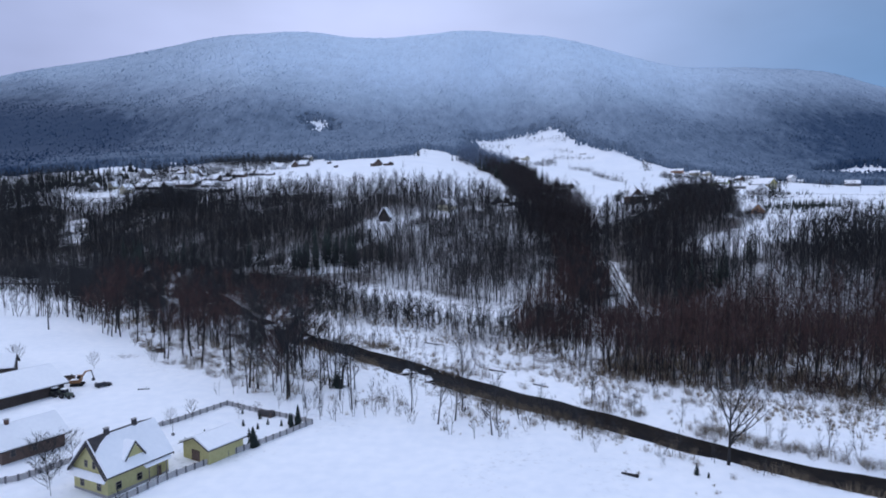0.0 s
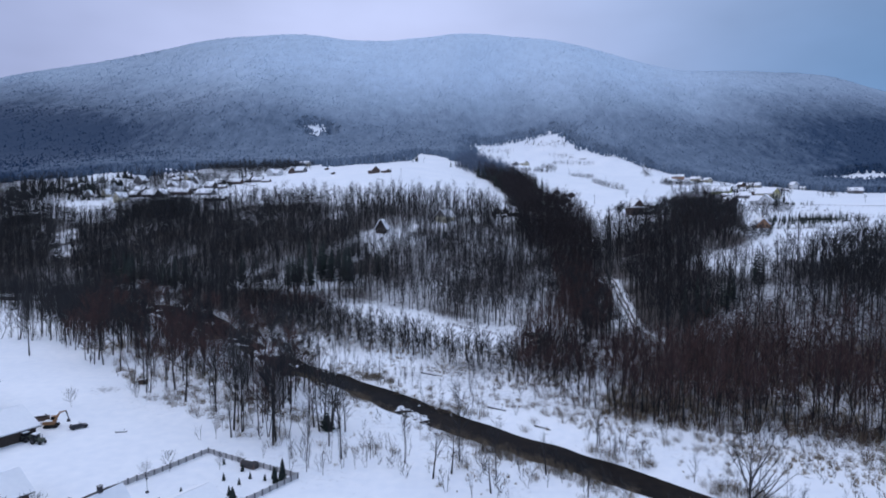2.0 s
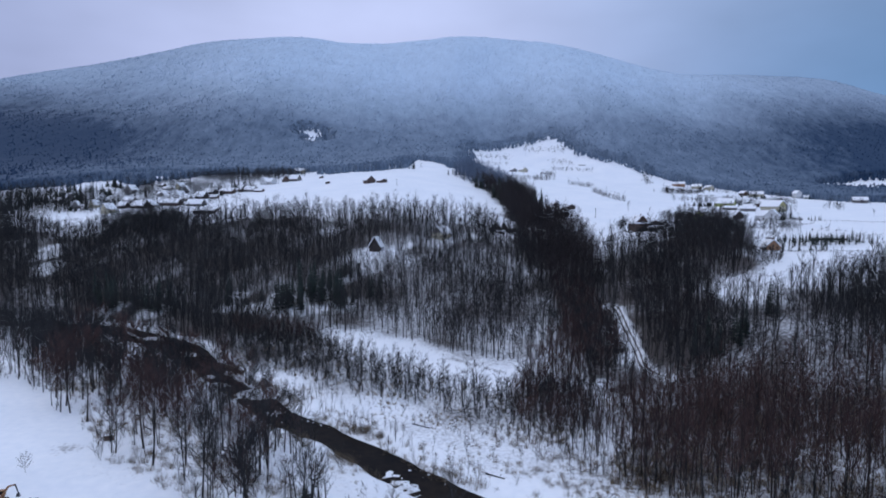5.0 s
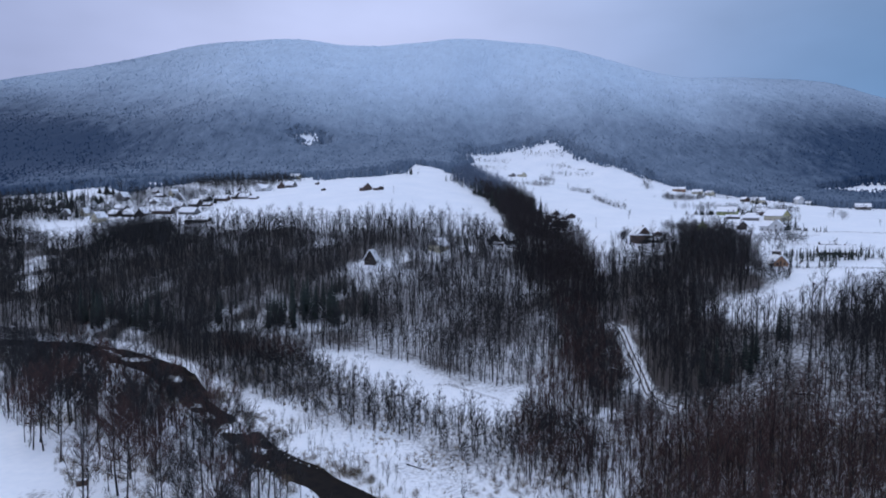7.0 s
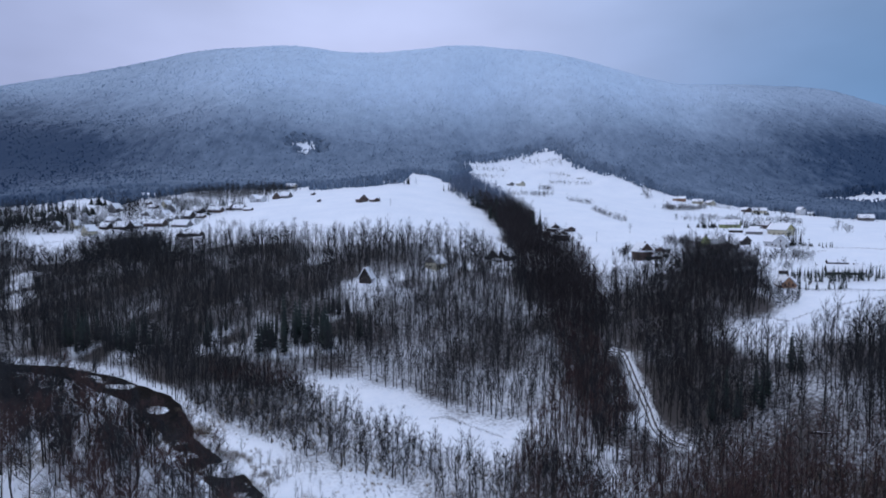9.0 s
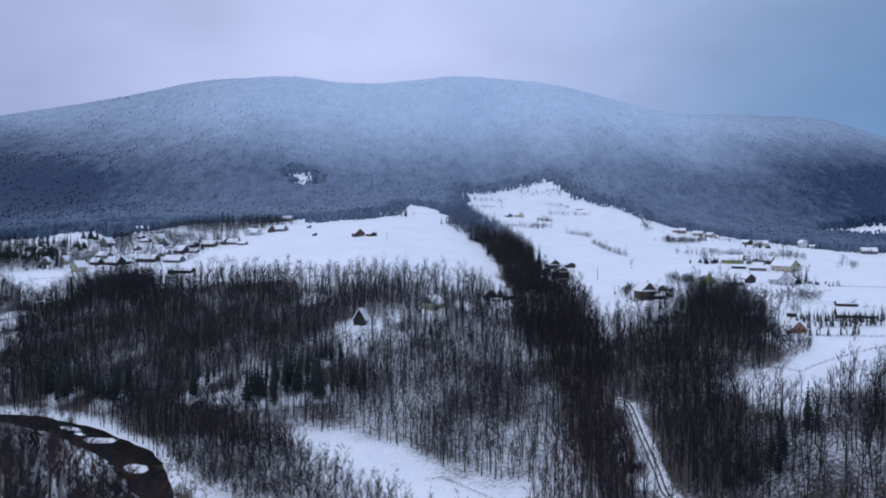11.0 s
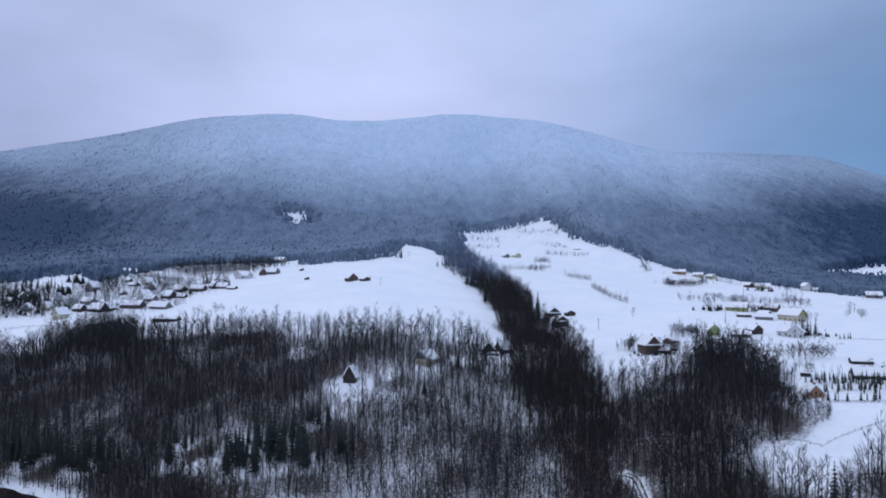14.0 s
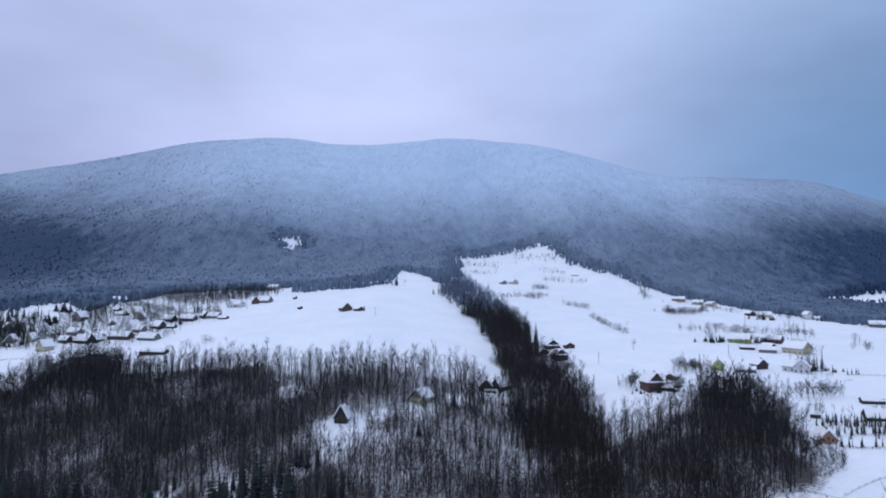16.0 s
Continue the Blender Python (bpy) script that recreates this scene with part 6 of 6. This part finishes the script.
for cx, cy, r, n in ((-425, 790, 14, 16), (-405, 735, 14, 20), (-362, 746, 8, 8), (-356, 790, 10, 10), (-304, 738, 6, 6), (-300, 850, 10, 12), (-263, 791, 6, 6), (-310, 790, 8, 8), (-450, 700, 28, 44), (-500, 760, 28, 44), (-372, 712, 8, 10), (-60, 1020, 24, 22), (-110, 1000, 16, 14), (-560, 780, 36, 50), (-189, 678, 5, 9), (-252, 806, 4, 7), (-520, 690, 40, 90), (-470, 680, 22, 50), (-600, 740, 40, 90), (-240, 830, 5, 5), (-200, 960, 12, 14)):
    rows += [(cx + rng.normal(0, r * 0.6), cy + rng.normal(0, r * 0.6), rng.uniform(0.45, 1.0), rng.uniform(0, 6), rng.integers(5)) for _ in range(n)]


def clear_of_houses(x, y, r, share):
    ok = r.uniform(size=len(x)) < share
    for hx, hy, hr in HOUSES:
        ok &= np.hypot(x - hx, y - hy) > hr + 1.5
        # keep the front of each house open
        ok &= ~((np.abs(x - hx + 0.45 * (y - hy)) < hr) & (y < hy) & (y > hy - 16) & (r.uniform(size=len(x)) < 0.8))
    return ok


BAND = ((-344, 900), (-300, 872), (-236, 900), (-214, 930), (-190, 985), (-250, 992), (-290, 980), (-326, 945))
WEST_GROVE = ((-640, 640), (-450, 660), (-398, 708), (-380, 745), (-400, 792), (-470, 806), (-560, 800), (-760, 790), (-760, 660))
VILLAGE = ((-400, 700), (-345, 700), (-300, 690), (-250, 715), (-235, 790), (-215, 800), (-240, 862), (-300, 865), (-345, 885), (-400, 815))
rows += [tuple(q) for q in spots_in(VILLAGE_SKIRT, 2.9, rng, range(5), 0.6, 1.2)]
for poly, gap, share in ((BAND, 4.4, 0.95), (WEST_GROVE, 5.4, 0.9), (VILLAGE, 4.8, 0.8)):
    rows += [tuple(q) for q in spots_in(poly, gap, rng, range(5), 0.6, 1.25, lambda x, y, r: clear_of_houses(x, y, r, share) & (wobble(x, y, 15, 2) > (-0.12 if poly is VILLAGE else -0.6)))]
hedge_rows = [tuple(q) for q in spots_in(((176, 374), (190, 381), (201, 396), (198, 410), (186, 410)), 2.2, rng, range(5), 0.8, 1.6)] + [tuple(q) for q in spots_in(((210, 424), (300, 436), (300, 468), (216, 452)), 3.6, rng, range(5), 0.35, 0.9, lambda x, y, r: clear_of_houses(x, y, r, 0.55))] + along(((-368, 638), (-375, 662), (-364, 670), (-349, 671), (-326, 662), (-303, 640)), 0.8, 0.4, range(5), 0.30, 0.6) + [tuple(q) for q in spots_in(((-306, 590), (-328, 594), (-358, 628), (-372, 656), (-326, 656), (-304, 634)), 4.0, rng, range(5), 0.5, 1.3, lambda x, y, r: r.uniform(size=len(x)) < 0.45 + 0.5 * wobble(x, y, 11, 1))]
for poly, gap, share in ((VILLAGE, 3.9, 0.75), (WEST_GROVE, 5.0, 0.8)):
    hedge_rows += [tuple(q) for q in spots_in(poly, gap, rng, range(5), 0.7, 2.0, lambda x, y, r: clear_of_houses(x, y, r, share) & (wobble(x, y, 12, 3) > -0.2))]
scatter("village_tall_trees", FAR_TREES, np.concatenate([spots_in(poly, gap, rng, range(9), 0.55, 1.0, lambda x, y, r: clear_of_houses(x, y, r, share) & (wobble(x, y, 13, 5) > low)) for poly, gap, share, low in ((WEST_GROVE, 4.6, 0.95, -0.5), (VILLAGE, 7.0, 0.7, -0.3), (BAND, 5.5, 0.8, -0.5))]), [BARK, TWIG], "tall bare trees round the western village yards", "trees")
scatter("village_hedges", SHRUBS, np.array(hedge_rows), [BARK, TWIG], "bare hedges and bushes round the village yards", "hedge")
scatter("village_spruces", FAR_FIRS, np.array(fir_spots((-470, 780), 20, 24) + fir_spots((-418, 805), 10, 8) + fir_spots((-445, 812), 8, 8) + fir_spots((-405, 750), 8, 10) + fir_spots((-360, 735), 3, 5) + fir_spots((-520, 740), 26, 30) + fir_spots((-262, 846), 4, 5) + [(x, y, 0.45 * q, a, k) for x, y, q, a, k in fir_spots((232, 418), 14, 9) + fir_spots((252, 430), 22, 9)] + fir_spots((296, 578), 6, 3)), [BARK, NEEDLE], "dark spruces among the snowy gardens", "spruces")
scatter("village_trees", GARDEN_TREES, np.array(rows), [BARK, TWIG], "bare trees between the snow-covered village houses", "garden trees")
rows = [(x + rng.normal(0, 1), y + rng.normal(0, 1), rng.uniform(0.28, 0.46), rng.uniform(0, 6), rng.integers(3)) for x, y in [(300 + rng.normal(0, 6), 722 + rng.normal(0, 5)) for i in range(8)] + [(352 + rng.normal(0, 9), 786 + rng.normal(0, 4)) for i in range(16)] + [(215 + 1.3 * i, 441 - 0.42 * i) for i in range(44)] + [(222 + 1.5 * i, 446 - 0.42 * i) for i in range(30)] + [(205 + 1.9 * i, 405 - 0.2 * i) for i in range(14)] + [(214 + 2.4 * i, 424 - 0.3 * i) for i in range(18)] + [(292 + 2.2 * i, 583 - 0.5 * i) for i in range(8)] + [(312 + 2.5 * i, 560) for i in range(4)]]
scatter("garden_spruces", FAR_FIRS, np.array(rows), [BARK, NEEDLE], "rows of small dark nursery spruces in snow", "spruces")
LONE = tree_proto("field_tree", bare_tree(280, 12, 3.2, 0.4, 14, 130, 0.10, 5, 0.9), TWIG, "lone bare tree standing in a snowy field", "tree", "lone field trees")
plant(LONE, [(190, 668, 0.75, 0), (411, 699, 0.9, 1), (-199, 700, 0.35, 2), (-190, 672, 0.5, 3), (-170, 668, 0.45, 4), (392, 602, 0.5, 2), (130, 652, 0.35, 1)])
YARD_FIR = tree_proto("yard_spruce", conifer(281, 11, 2.4, 14, 8), NEEDLE, "single dark spruce beside a hillside house", "spruce", "yard spruces")
plant(YARD_FIR, [(24, 511, 1.0, 0), (2, 477, 0.9, 1), (-60, 772, 0.5, 2), (313, 420, 0.6, 3), (285, 415, 0.6, 1), (-52, 452, 0.9, 2)])
